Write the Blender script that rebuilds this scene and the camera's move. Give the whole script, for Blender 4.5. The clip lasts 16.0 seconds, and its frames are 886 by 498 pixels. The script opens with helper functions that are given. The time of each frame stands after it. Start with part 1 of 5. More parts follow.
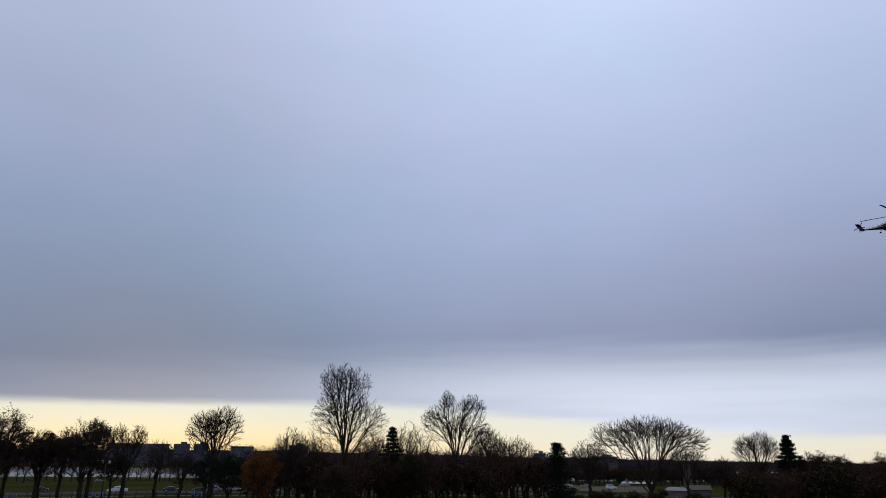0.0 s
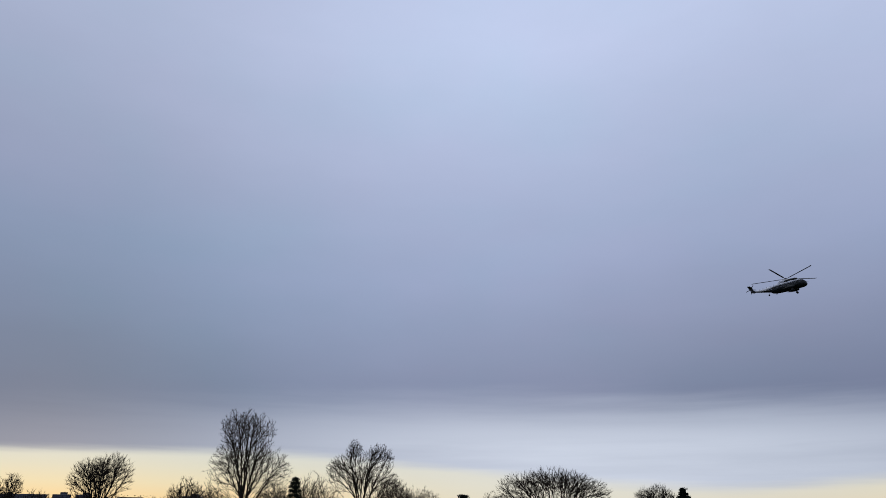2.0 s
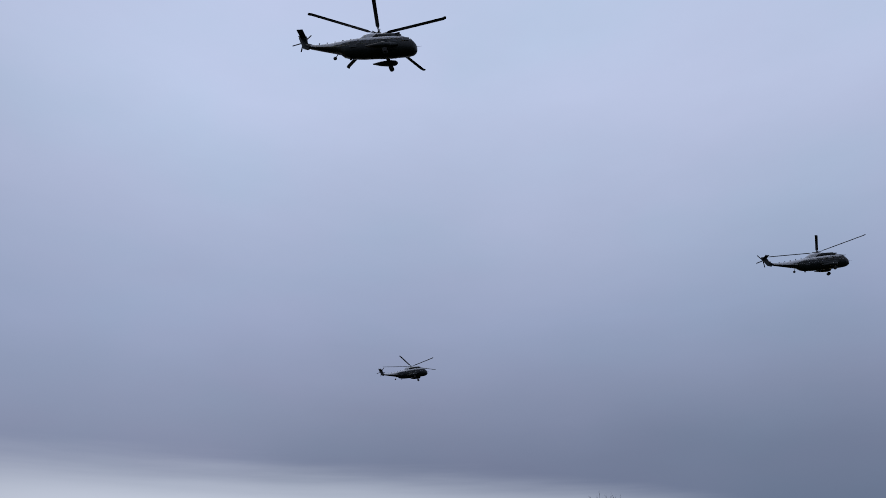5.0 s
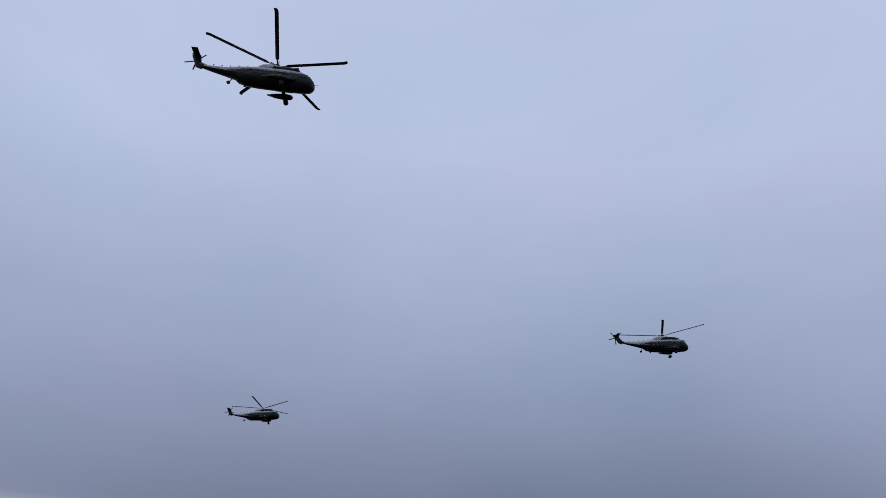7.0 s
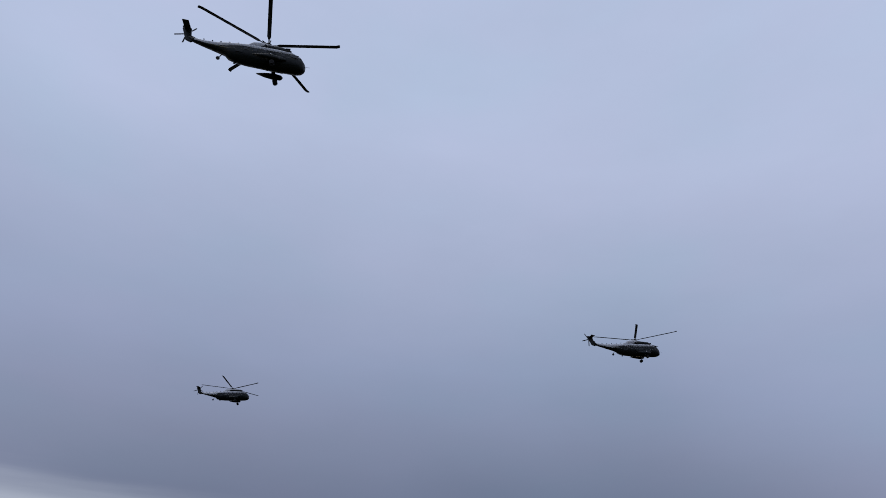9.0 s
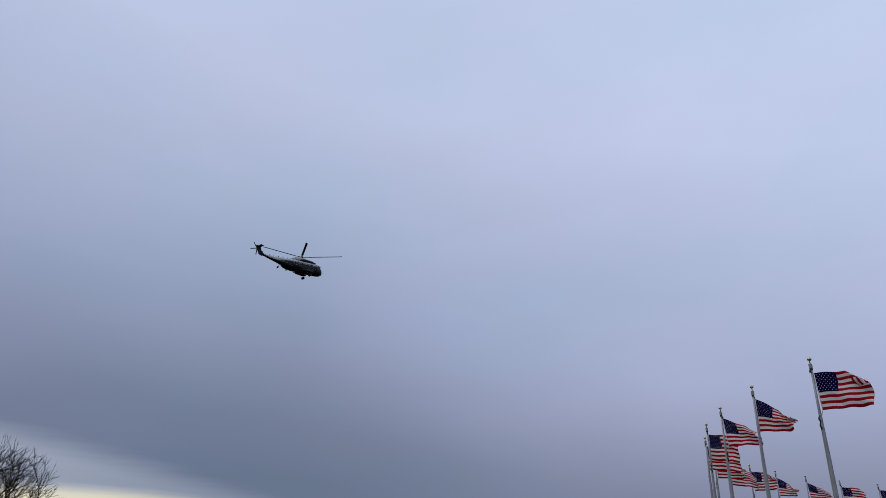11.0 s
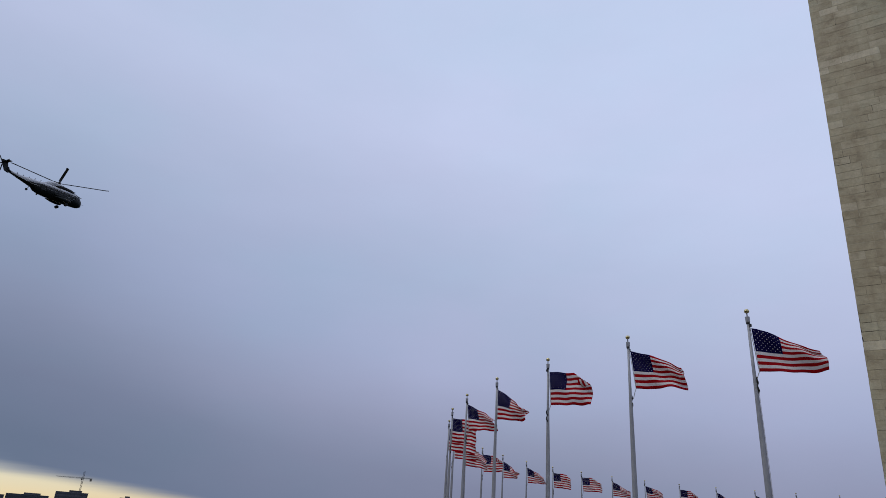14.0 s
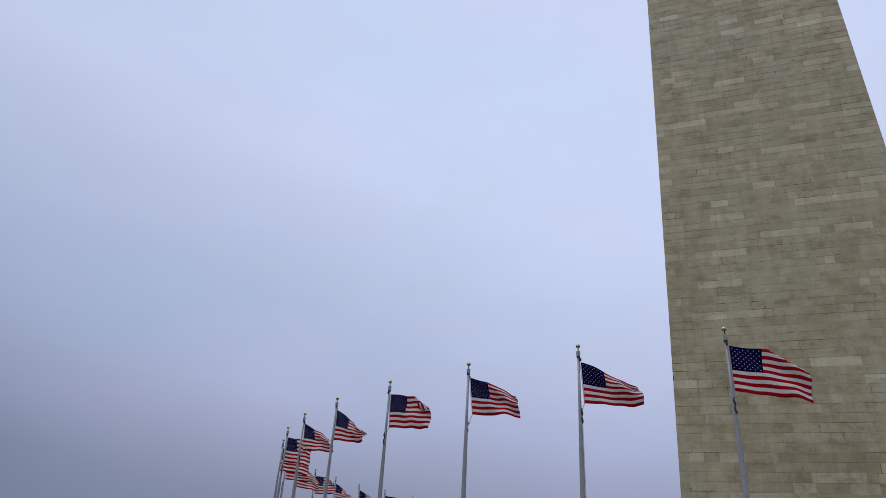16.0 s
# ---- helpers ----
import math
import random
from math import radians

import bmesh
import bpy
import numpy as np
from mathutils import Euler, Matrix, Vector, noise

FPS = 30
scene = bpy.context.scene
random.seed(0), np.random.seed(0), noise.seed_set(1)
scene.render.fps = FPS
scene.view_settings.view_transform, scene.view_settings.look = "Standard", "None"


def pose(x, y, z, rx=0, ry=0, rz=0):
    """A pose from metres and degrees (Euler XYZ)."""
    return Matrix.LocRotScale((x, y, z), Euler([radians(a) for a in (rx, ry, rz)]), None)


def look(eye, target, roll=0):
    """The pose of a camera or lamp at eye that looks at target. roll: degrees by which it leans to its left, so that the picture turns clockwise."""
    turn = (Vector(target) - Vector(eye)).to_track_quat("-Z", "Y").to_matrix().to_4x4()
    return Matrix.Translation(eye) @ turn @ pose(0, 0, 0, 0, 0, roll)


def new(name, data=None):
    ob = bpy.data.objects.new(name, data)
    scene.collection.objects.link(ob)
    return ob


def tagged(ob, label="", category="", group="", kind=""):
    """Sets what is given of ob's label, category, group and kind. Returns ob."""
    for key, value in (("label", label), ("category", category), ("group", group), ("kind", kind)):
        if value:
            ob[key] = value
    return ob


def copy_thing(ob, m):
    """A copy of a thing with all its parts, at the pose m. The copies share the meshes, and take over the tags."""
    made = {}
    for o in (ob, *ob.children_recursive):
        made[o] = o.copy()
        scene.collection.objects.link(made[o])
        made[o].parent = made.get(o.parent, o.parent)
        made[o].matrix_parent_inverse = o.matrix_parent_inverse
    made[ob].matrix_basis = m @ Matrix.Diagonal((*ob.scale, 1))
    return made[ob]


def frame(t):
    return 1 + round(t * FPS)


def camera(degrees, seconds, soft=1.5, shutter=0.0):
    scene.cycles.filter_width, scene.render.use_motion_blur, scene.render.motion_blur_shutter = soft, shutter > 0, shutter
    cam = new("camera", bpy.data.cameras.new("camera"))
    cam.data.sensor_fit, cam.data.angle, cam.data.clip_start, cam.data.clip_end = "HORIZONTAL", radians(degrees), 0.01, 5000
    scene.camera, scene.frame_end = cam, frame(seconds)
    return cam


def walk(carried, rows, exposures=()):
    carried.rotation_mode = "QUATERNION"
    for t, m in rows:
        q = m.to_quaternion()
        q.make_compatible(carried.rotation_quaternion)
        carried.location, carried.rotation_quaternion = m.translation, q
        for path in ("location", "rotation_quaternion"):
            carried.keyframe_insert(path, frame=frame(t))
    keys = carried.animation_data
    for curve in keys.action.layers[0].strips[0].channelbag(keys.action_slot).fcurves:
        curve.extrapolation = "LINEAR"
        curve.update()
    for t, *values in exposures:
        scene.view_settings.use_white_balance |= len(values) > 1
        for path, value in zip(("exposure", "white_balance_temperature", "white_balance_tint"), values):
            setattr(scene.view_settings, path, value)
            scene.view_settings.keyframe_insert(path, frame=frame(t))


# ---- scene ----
EYE = (54.33, 1.69, 1.04)  # metres from the obelisk's axis; the plaza is z = 0

# seconds, heading, pitch, roll in degrees: a person stands and turns after the aircraft
TURN = [
    (0.0, 237.00, 17.73, -0.32), (0.5, 235.62, 19.19, -0.43), (1.0, 233.55, 19.97, -0.44),
    (1.5, 231.16, 20.80, -0.37), (2.0, 229.36, 21.78, -0.32), (2.5, 227.17, 22.49, -0.38),
    (3.0, 224.20, 23.69, -0.45), (3.5, 220.45, 24.92, -0.50), (3.7, 218.93, 25.34, -0.38),
    (5.8, 187.60, 28.00, 0.60), (6.5, 185.77, 30.70, 0.15), (7.0, 185.30, 31.36, -0.50),
    (7.5, 184.60, 31.90, -1.20), (8.0, 184.45, 32.40, -2.00), (8.7, 184.00, 31.60, -2.60), (10.8, 153.00, 24.80, -1.95),
    (11.0, 151.93, 24.62, -2.08),
    (11.5, 149.15, 24.13, -2.66), (12.0, 146.23, 23.43, -3.15), (12.5, 142.07, 23.35, -3.57),
    (13.0, 138.40, 23.41, -3.93), (13.5, 134.57, 23.20, -3.97), (14.0, 131.24, 23.41, -3.64),
    (14.5, 127.28, 23.70, -3.59), (15.0, 124.10, 24.64, -3.34), (15.5, 120.78, 25.31, -3.05),
    (16.0, 117.62, 25.96, -3.25),
]
cam = camera(67.25, 16.0, soft=0.8)
walk(cam, [(t, pose(*EYE, 90 + pitch, roll, head)) for t, head, pitch, roll in TURN],
     exposures=[(0.0, 0.19), (1.5, 0.03), (3.7, -0.07), (7.0, -0.15), (8.7, -0.21), (11.0, -0.08), (12.5, -0.12), (14.0, -0.05), (15.0, 0.0), (16.0, 0.04)])


def away(head, dist, z=0.0):
    """The place at that heading and distance from where the camera stands."""
    a = radians(head)
    return Vector((EYE[0] - dist * math.sin(a), EYE[1] + dist * math.cos(a), z))


# ---- world: a late afternoon cloud deck with a clear yellow strip along the horizon ----
def link(tree, a, b):
    tree.links.new(a, b)


def srgb(r, g, b):
    return tuple(((c / 255 + 0.055) / 1.055) ** 2.4 if c > 10 else c / 255 / 12.92 for c in (r, g, b)) + (1.0,)


def mathnode(tree, op, a, b=None, clamp=False):
    n = tree.nodes.new("ShaderNodeMath")
    n.operation, n.use_clamp = op, clamp
    for i, v in enumerate((a, b)):
        if v is None:
            continue
        if isinstance(v, (int, float)):
            n.inputs[i].default_value = v
        else:
            link(tree, v, n.inputs[i])
    return n.outputs[0]


def ramp(tree, fac, stops, interp="LINEAR"):
    n = tree.nodes.new("ShaderNodeValToRGB")
    n.color_ramp.interpolation = interp
    els = n.color_ramp.elements
    while len(els) < len(stops):
        els.new(0.5)
    for e, (p, c) in zip(els, stops):
        e.position = p
        e.color = c if isinstance(c, tuple) else (c, c, c, 1)
    if fac is not None:
        link(tree, fac, n.inputs[0])
    return n.outputs[0]


def blend(tree, fac, a, b, mode="MIX"):
    n = tree.nodes.new("ShaderNodeMix")
    n.data_type, n.blend_type = "RGBA", mode
    for s, v in ((n.inputs[0], fac), (n.inputs[6], a), (n.inputs[7], b)):
        if isinstance(v, (int, float)):
            s.default_value = v
        elif isinstance(v, tuple):
            s.default_value = v
        else:
            link(tree, v, s)
    return n.outputs[2]


def noise_tex(tree, vec, scale, detail=4, rough=0.55):
    n = tree.nodes.new("ShaderNodeTexNoise")
    n.inputs["Scale"].default_value, n.inputs["Detail"].default_value, n.inputs["Roughness"].default_value = scale, detail, rough
    if vec is not None:
        link(tree, vec, n.inputs["Vector"])
    return n.outputs["Fac"]


def mapped(tree, vec, scale=(1, 1, 1)):
    n = tree.nodes.new("ShaderNodeMapping")
    n.inputs["Scale"].default_value = scale
    link(tree, vec, n.inputs["Vector"])
    return n.outputs[0]


world = bpy.data.worlds.new("evening_sky")
scene.world = world
world.use_nodes = True
wt = world.node_tree
wt.nodes.clear()
coord = wt.nodes.new("ShaderNodeTexCoord").outputs["Generated"]
split = wt.nodes.new("ShaderNodeSeparateXYZ")
link(wt, coord, split.inputs[0])
sx, sy, sz = split.outputs
elev = mathnode(wt, "MULTIPLY", mathnode(wt, "ARCSINE", sz), 180 / math.pi)
# heading / 360, with its seam behind the obelisk
turn = mathnode(wt, "ADD", mathnode(wt, "DIVIDE", mathnode(wt, "ARCTAN2", sx, mathnode(wt, "MULTIPLY", sy, -1.0)), 2 * math.pi), 0.5)
wisp = noise_tex(wt, mapped(wt, coord, (1.0, 1.0, 3.0)), 2.2, 3, 0.4)
wisp_c = mathnode(wt, "SUBTRACT", wisp, 0.5)
soft_wisp = mathnode(wt, "SUBTRACT", noise_tex(wt, mapped(wt, coord, (1.0, 1.0, 2.0)), 1.7, 2, 0.4), 0.5)
fine = mathnode(wt, "SUBTRACT", noise_tex(wt, mapped(wt, coord, (1.0, 1.0, 16.0)), 3.5, 5, 0.55), 0.5)


def rgb4(r, g, b):
    return (r, g, b, 1.0)


def at_turn(*pairs):
    """A value that changes with the heading: (heading, value)."""
    return ramp(wt, turn, [(h / 360, v) for h, v in pairs], "B_SPLINE")


# the deck's own colour by height, wavering a little
e1 = mathnode(wt, "ADD", elev, mathnode(wt, "MULTIPLY", soft_wisp, 9.0))
# over the obelisk the deck is thinner and pale lower down
e1 = mathnode(wt, "ADD", e1, mathnode(wt, "MULTIPLY", at_turn((0, 0.6), (95, 0.5), (125, 0.33), (150, 0.12), (175, 0.02), (200, 0.0), (220, 0.06), (240, 0.1), (300, 0.05), (360, 0.6)), mathnode(wt, "MULTIPLY", ramp(wt, mathnode(wt, "DIVIDE", elev, 90.0), [(0.0, 0.8), (0.06, 0.86), (0.2, 1.0)], "EASE"), 30.0)))
deck = ramp(wt, mathnode(wt, "DIVIDE", e1, 90.0), [
    (0.0, srgb(106, 118, 143)), (0.055, srgb(109, 120, 146)), (0.11, srgb(121, 129, 156)), (0.165, srgb(138, 146, 174)),
    (0.24, srgb(157, 168, 199)), (0.33, srgb(174, 186, 216)), (0.45, srgb(191, 204, 234)), (1.0, srgb(200, 213, 244))])
flecks = mathnode(wt, "SUBTRACT", noise_tex(wt, mapped(wt, coord, (1.0, 1.0, 2.6)), 6.5, 5, 0.6), 0.5)
shade = mathnode(wt, "ADD", 1.0, mathnode(wt, "ADD", mathnode(wt, "MULTIPLY", wisp_c, 0.09), mathnode(wt, "MULTIPLY", flecks, 0.07)))
vs = wt.nodes.new("ShaderNodeVectorMath")
vs.operation = "SCALE"
link(wt, deck, vs.inputs[0])
link(wt, mathnode(wt, "MULTIPLY", shade, mathnode(wt, "MULTIPLY", at_turn((0, 0.55), (110, 0.54), (130, 0.53), (148, 0.525), (163, 0.505), (182, 0.515), (200, 0.505), (225, 0.55), (245, 0.475), (258, 0.42), (275, 0.395), (360, 0.55)), 2.0)), vs.inputs["Scale"])
deck = vs.outputs[0]
# beyond the flagpoles the low deck is paler and faintly warm
pale = mathnode(wt, "MULTIPLY", at_turn((0, 0.1), (95, 0.1), (115, 0.45), (130, 0.95), (145, 0.88), (157, 0.3), (167, 0.0), (360, 0.0)), ramp(wt, mathnode(wt, "DIVIDE", elev, 90.0), [(0.0, 1.0), (0.1, 0.95), (0.26, 0.0)], "EASE"))
deck = blend(wt, pale, deck, (1.18, 1.125, 1.11, 1.0), "MULTIPLY")
# faint lilac and green drifts in the cloud
hue = noise_tex(wt, mapped(wt, coord, (1.0, 1.0, 2.2)), 3.1, 3, 0.5)
deck = blend(wt, 1.0, deck, ramp(wt, hue, [(0.3, rgb4(0.965, 1.012, 1.0)), (0.5, rgb4(1, 1, 1)), (0.7, rgb4(1.018, 0.994, 1.0))]), "MULTIPLY")
# towards the obelisk the whole deck has a lilac cast
lilac = at_turn((0, 1.0), (105, 1.0), (122, 0.9), (140, 0.45), (160, 0.1), (185, 0.0), (300, 0.3), (360, 1.0))
deck = blend(wt, lilac, deck, (1.026, 0.996, 1.0, 1.0), "MULTIPLY")
# the low deck is bluer away from the pale break
cool = mathnode(wt, "MULTIPLY", at_turn((0, 0.0), (120, 0.0), (150, 0.35), (185, 0.4), (205, 0.05), (225, 0.0), (240, 0.5), (255, 1.0), (300, 0.6), (360, 0.0)), ramp(wt, mathnode(wt, "DIVIDE", elev, 90.0), [(0.0, 1.0), (0.14, 0.9), (0.33, 0.0)], "EASE"))
deck = blend(wt, cool, deck, (0.84, 1.0, 1.01, 1.0), "MULTIPLY")
# a pale break low in the deck, widest over the river
lift = mathnode(wt, "ADD", elev, mathnode(wt, "MULTIPLY", fine, 2.0))
band_top = mathnode(wt, "MULTIPLY", at_turn((0, 0.0), (150, 0.04), (160, 0.1), (168, 0.19), (174, 0.245), (180, 0.3), (187, 0.34), (200, 0.365), (215, 0.385), (235, 0.415), (255, 0.34), (275, 0.3), (360, 0.0)), 20.0)
band_soft = mathnode(wt, "MULTIPLY", at_turn((0, 0.16), (160, 0.16), (182, 0.22), (200, 0.5), (240, 0.55), (360, 0.4)), 10.0)
band = ramp(wt, mathnode(wt, "ADD", mathnode(wt, "DIVIDE", mathnode(wt, "SUBTRACT", band_top, lift), band_soft), 0.5), [(0.0, 0.0), (1.0, 1.0)], "EASE")
reach = at_turn((0, 0.0), (140, 0.0), (160, 0.12), (170, 0.22), (178, 0.3), (188, 0.5), (205, 0.9), (225, 0.93), (240, 0.6), (255, 0.2), (275, 0.19), (360, 0.0))
streak = mathnode(wt, "ADD", 0.92, mathnode(wt, "MULTIPLY", fine, 0.4), clamp=True)
sky_col = blend(wt, mathnode(wt, "MULTIPLY", mathnode(wt, "MULTIPLY", band, reach), streak), deck, srgb(214, 222, 238))
# the clear strip, with the low sun's yellow in it
edge = mathnode(wt, "MULTIPLY", at_turn((0, 0.0), (120, 0.03), (140, 0.04), (150, 0.125), (160, 0.235), (170, 0.29), (180, 0.37), (200, 0.23), (212, 0.19), (226, 0.34), (240, 0.47), (252, 0.46), (270, 0.41), (300, 0.41), (360, 0.0)), 10.0)
edge = mathnode(wt, "ADD", edge, mathnode(wt, "MULTIPLY", fine, 0.9))
below = mathnode(wt, "SUBTRACT", edge, elev)
strip_fac = ramp(wt, mathnode(wt, "ADD", mathnode(wt, "MULTIPLY", below, 0.7), 0.35), [(0.0, 0.0), (0.8, 1.0)], "EASE")
warm_col = ramp(wt, mathnode(wt, "DIVIDE", elev, 6.0), [(0.0, srgb(244, 198, 138)), (0.18, srgb(243, 214, 160)), (0.36, srgb(235, 222, 184)), (0.55, srgb(225, 222, 200)), (0.75, srgb(216, 220, 212)), (1.0, srgb(200, 208, 211))])
cream_col = ramp(wt, mathnode(wt, "DIVIDE", elev, 6.0), [(0.0, srgb(244, 230, 190)), (0.25, srgb(238, 233, 208)), (1.0, srgb(222, 226, 232))])
strip_col = blend(wt, at_turn((0, 0.0), (140, 0.3), (160, 0.5), (185, 0.45), (200, 0.65), (215, 0.9), (228, 0.8), (242, 0.15), (260, 0.0), (360, 0.0)), warm_col, cream_col)
sky_col = blend(wt, mathnode(wt, "MULTIPLY", strip_fac, at_turn((0, 0.0), (120, 0.4), (150, 1.0), (185, 1.0), (205, 0.6), (225, 0.75), (245, 1.0), (300, 1.0), (360, 0.0))), sky_col, strip_col)
# what little of the clear sky shows through
nishita = wt.nodes.new("ShaderNodeTexSky")
nishita.sky_type, nishita.sun_disc = "NISHITA", False
nishita.sun_elevation, nishita.sun_rotation = radians(5), radians(100)
bg_clouds, bg_clear = wt.nodes.new("ShaderNodeBackground"), wt.nodes.new("ShaderNodeBackground")
link(wt, sky_col, bg_clouds.inputs[0])
link(wt, nishita.outputs[0], bg_clear.inputs[0])
bg_clouds.inputs[1].default_value, bg_clear.inputs[1].default_value = 1.0, 0.05
mixer, w_out = wt.nodes.new("ShaderNodeMixShader"), wt.nodes.new("ShaderNodeOutputWorld")
mixer.inputs[0].default_value = 0.04
link(wt, bg_clouds.outputs[0], mixer.inputs[1])
link(wt, bg_clear.outputs[0], mixer.inputs[2])
link(wt, mixer.outputs[0], w_out.inputs[0])

sun = new("sun", bpy.data.lights.new("sun", "SUN"))
sun.data.energy, sun.data.angle, sun.data.color = 0.9, radians(50), (1.0, 0.96, 0.9)
sun.matrix_basis = look((0, 0, 100), (-60, 25, 0))


# ---- materials ----
def material(name, build, rough=0.8, metal=0.0, spec=0.3):
    m = bpy.data.materials.new(name)
    m.use_nodes = True
    t = m.node_tree
    p = t.nodes["Principled BSDF"]
    p.inputs["Roughness"].default_value, p.inputs["Metallic"].default_value = rough, metal
    p.inputs["Specular IOR Level"].default_value = spec
    build(t, p)
    return m


def obj_coord(t):
    return t.nodes.new("ShaderNodeTexCoord").outputs["Object"]


def bump(t, p, height, strength=0.3, dist=0.02):
    b = t.nodes.new("ShaderNodeBump")
    b.inputs["Strength"].default_value, b.inputs["Distance"].default_value = strength, dist
    link(t, height, b.inputs["Height"])
    link(t, b.outputs[0], p.inputs["Normal"])


def mottled(name, a, b, scale=1.0, rough=0.8, metal=0.0, bump_scale=None, spec=0.3, per_object=0.0, per_island=0.0):
    """Two colours in patches, with finer grain over them."""
    def build(t, p):
        v = obj_coord(t)
        big, small = noise_tex(t, v, scale, 4), noise_tex(t, v, scale * 9, 5, 0.65)
        f = mathnode(t, "ADD", mathnode(t, "MULTIPLY", big, 0.7), mathnode(t, "MULTIPLY", small, 0.3))
        if per_object or per_island:
            if per_object:
                r = t.nodes.new("ShaderNodeObjectInfo").outputs["Random"]
            else:
                r = t.nodes.new("ShaderNodeNewGeometry").outputs["Random Per Island"]
            f = mathnode(t, "ADD", f, mathnode(t, "MULTIPLY", mathnode(t, "SUBTRACT", r, 0.5), per_object or per_island))
        link(t, ramp(t, f, [(0.3, a), (0.7, b)]), p.inputs["Base Color"])
        link(t, mathnode(t, "ADD", rough - 0.08, mathnode(t, "MULTIPLY", small, 0.16)), p.inputs["Roughness"])
        if bump_scale:
            bump(t, p, noise_tex(t, v, bump_scale, 6, 0.7), 0.4)
    return material(name, build, rough, metal, spec)


def rgb(r, g, b):
    return (r, g, b, 1.0)


BARK = mottled("bark", rgb(0.012, 0.0095, 0.0075), rgb(0.034, 0.027, 0.02), 2.0, 0.9, bump_scale=14, spec=0.04)
BARK_RED = mottled("reddish_twigs", rgb(0.018, 0.009, 0.0062), rgb(0.038, 0.0195, 0.0135), 2.0, 0.9, spec=0.04)
BARK_PALE = mottled("pale_bark", rgb(0.05, 0.043, 0.03), rgb(0.1, 0.085, 0.06), 2.0, 0.9, bump_scale=14, spec=0.04)
LEAF_RUST = mottled("russet_leaves", rgb(0.075, 0.028, 0.0065), rgb(0.145, 0.056, 0.012), 0.6, 0.8, per_island=0.5, spec=0.04)
LEAF_BROWN = mottled("brown_leaves", rgb(0.013, 0.0072, 0.0048), rgb(0.034, 0.018, 0.0105), 0.5, 0.85, per_island=0.5, spec=0.04)
LEAF_OAK = mottled("tan_oak_leaves", rgb(0.015, 0.009, 0.005), rgb(0.046, 0.028, 0.016), 0.5, 0.85, per_island=0.5, spec=0.04)
LEAF_OLIVE = mottled("olive_leaves", rgb(0.008, 0.008, 0.003), rgb(0.02, 0.017, 0.006), 0.5, 0.8, per_island=0.5, spec=0.04)
NEEDLES = mottled("conifer_needles", rgb(0.004, 0.006, 0.004), rgb(0.009, 0.013, 0.008), 0.8, 0.85, per_island=0.5, spec=0.04)
GRASS = mottled("grass_lawn", rgb(0.011, 0.0145, 0.0038), rgb(0.03, 0.0285, 0.009), 0.03, 0.95, bump_scale=3, spec=0.0)
ASPHALT = mottled("asphalt", rgb(0.022, 0.02, 0.017), rgb(0.04, 0.037, 0.031), 0.8, 0.9, bump_scale=30, spec=0.04)
CONCRETE = mottled("pale_concrete", rgb(0.16, 0.145, 0.12), rgb(0.25, 0.23, 0.2), 0.7, 0.9, bump_scale=12, spec=0.05)
POLE_PAINT = mottled("brushed_aluminium", rgb(0.24, 0.245, 0.26), rgb(0.36, 0.36, 0.375), 2.5, 0.5, 0.3, spec=0.3)
GOLD = mottled("gilt", rgb(0.46, 0.38, 0.17), rgb(0.6, 0.52, 0.28), 6.0, 0.16, 1.0)
DARK_METAL = mottled("dark_metal", rgb(0.02, 0.021, 0.022), rgb(0.05, 0.05, 0.05), 3.0, 0.55, 0.4)
ROPE = mottled("rope", rgb(0.3, 0.29, 0.27), rgb(0.5, 0.48, 0.45), 20.0, 0.9)
HULL_GREEN = mottled("olive_green_paint", rgb(0.005, 0.0075, 0.0075), rgb(0.011, 0.0145, 0.0135), 0.7, 0.4, spec=0.22)
HULL_WHITE = mottled("white_paint", rgb(0.5, 0.52, 0.54), rgb(0.66, 0.67, 0.69), 0.9, 0.5, spec=0.3)
BLADE = mottled("blade_paint", rgb(0.012, 0.012, 0.013), rgb(0.03, 0.03, 0.03), 1.5, 0.6)
RUBBER = mottled("rubber", rgb(0.01, 0.01, 0.01), rgb(0.025, 0.025, 0.025), 5.0, 0.9)
GLASS_DARK = mottled("tinted_glass", rgb(0.008, 0.01, 0.012), rgb(0.018, 0.02, 0.024), 1.0, 0.2, spec=0.3)
WALL_FAR = mottled("weathered_facade", rgb(0.045, 0.046, 0.056), rgb(0.085, 0.085, 0.1), 0.05, 0.85, per_object=0.6)
WALL_GLASS = mottled("blue_grey_curtain_wall", rgb(0.075, 0.095, 0.125), rgb(0.12, 0.15, 0.19), 0.05, 0.35)
GLASS_BAND = mottled("blue_grey_glazing", rgb(0.062, 0.08, 0.107), rgb(0.1, 0.127, 0.163), 0.05, 0.3)
WALL_BRICK = mottled("dull_brick", rgb(0.075, 0.06, 0.05), rgb(0.12, 0.095, 0.08), 0.2, 0.9, per_object=0.4)
ROOF_GREY = mottled("grey_roofing", rgb(0.09, 0.092, 0.097), rgb(0.14, 0.142, 0.147), 0.4, 0.7)
BIN_BLUE = mottled("blue_plastic", rgb(0.02, 0.05, 0.16), rgb(0.03, 0.07, 0.22), 3.0, 0.5)
GLOBE = mottled("opal_glass", rgb(0.42, 0.42, 0.42), rgb(0.55, 0.55, 0.54), 3.0, 0.25)
PATH = mottled("worn_path_concrete", rgb(0.05, 0.044, 0.034), rgb(0.085, 0.076, 0.06), 0.5, 0.95, bump_scale=9, spec=0.0)
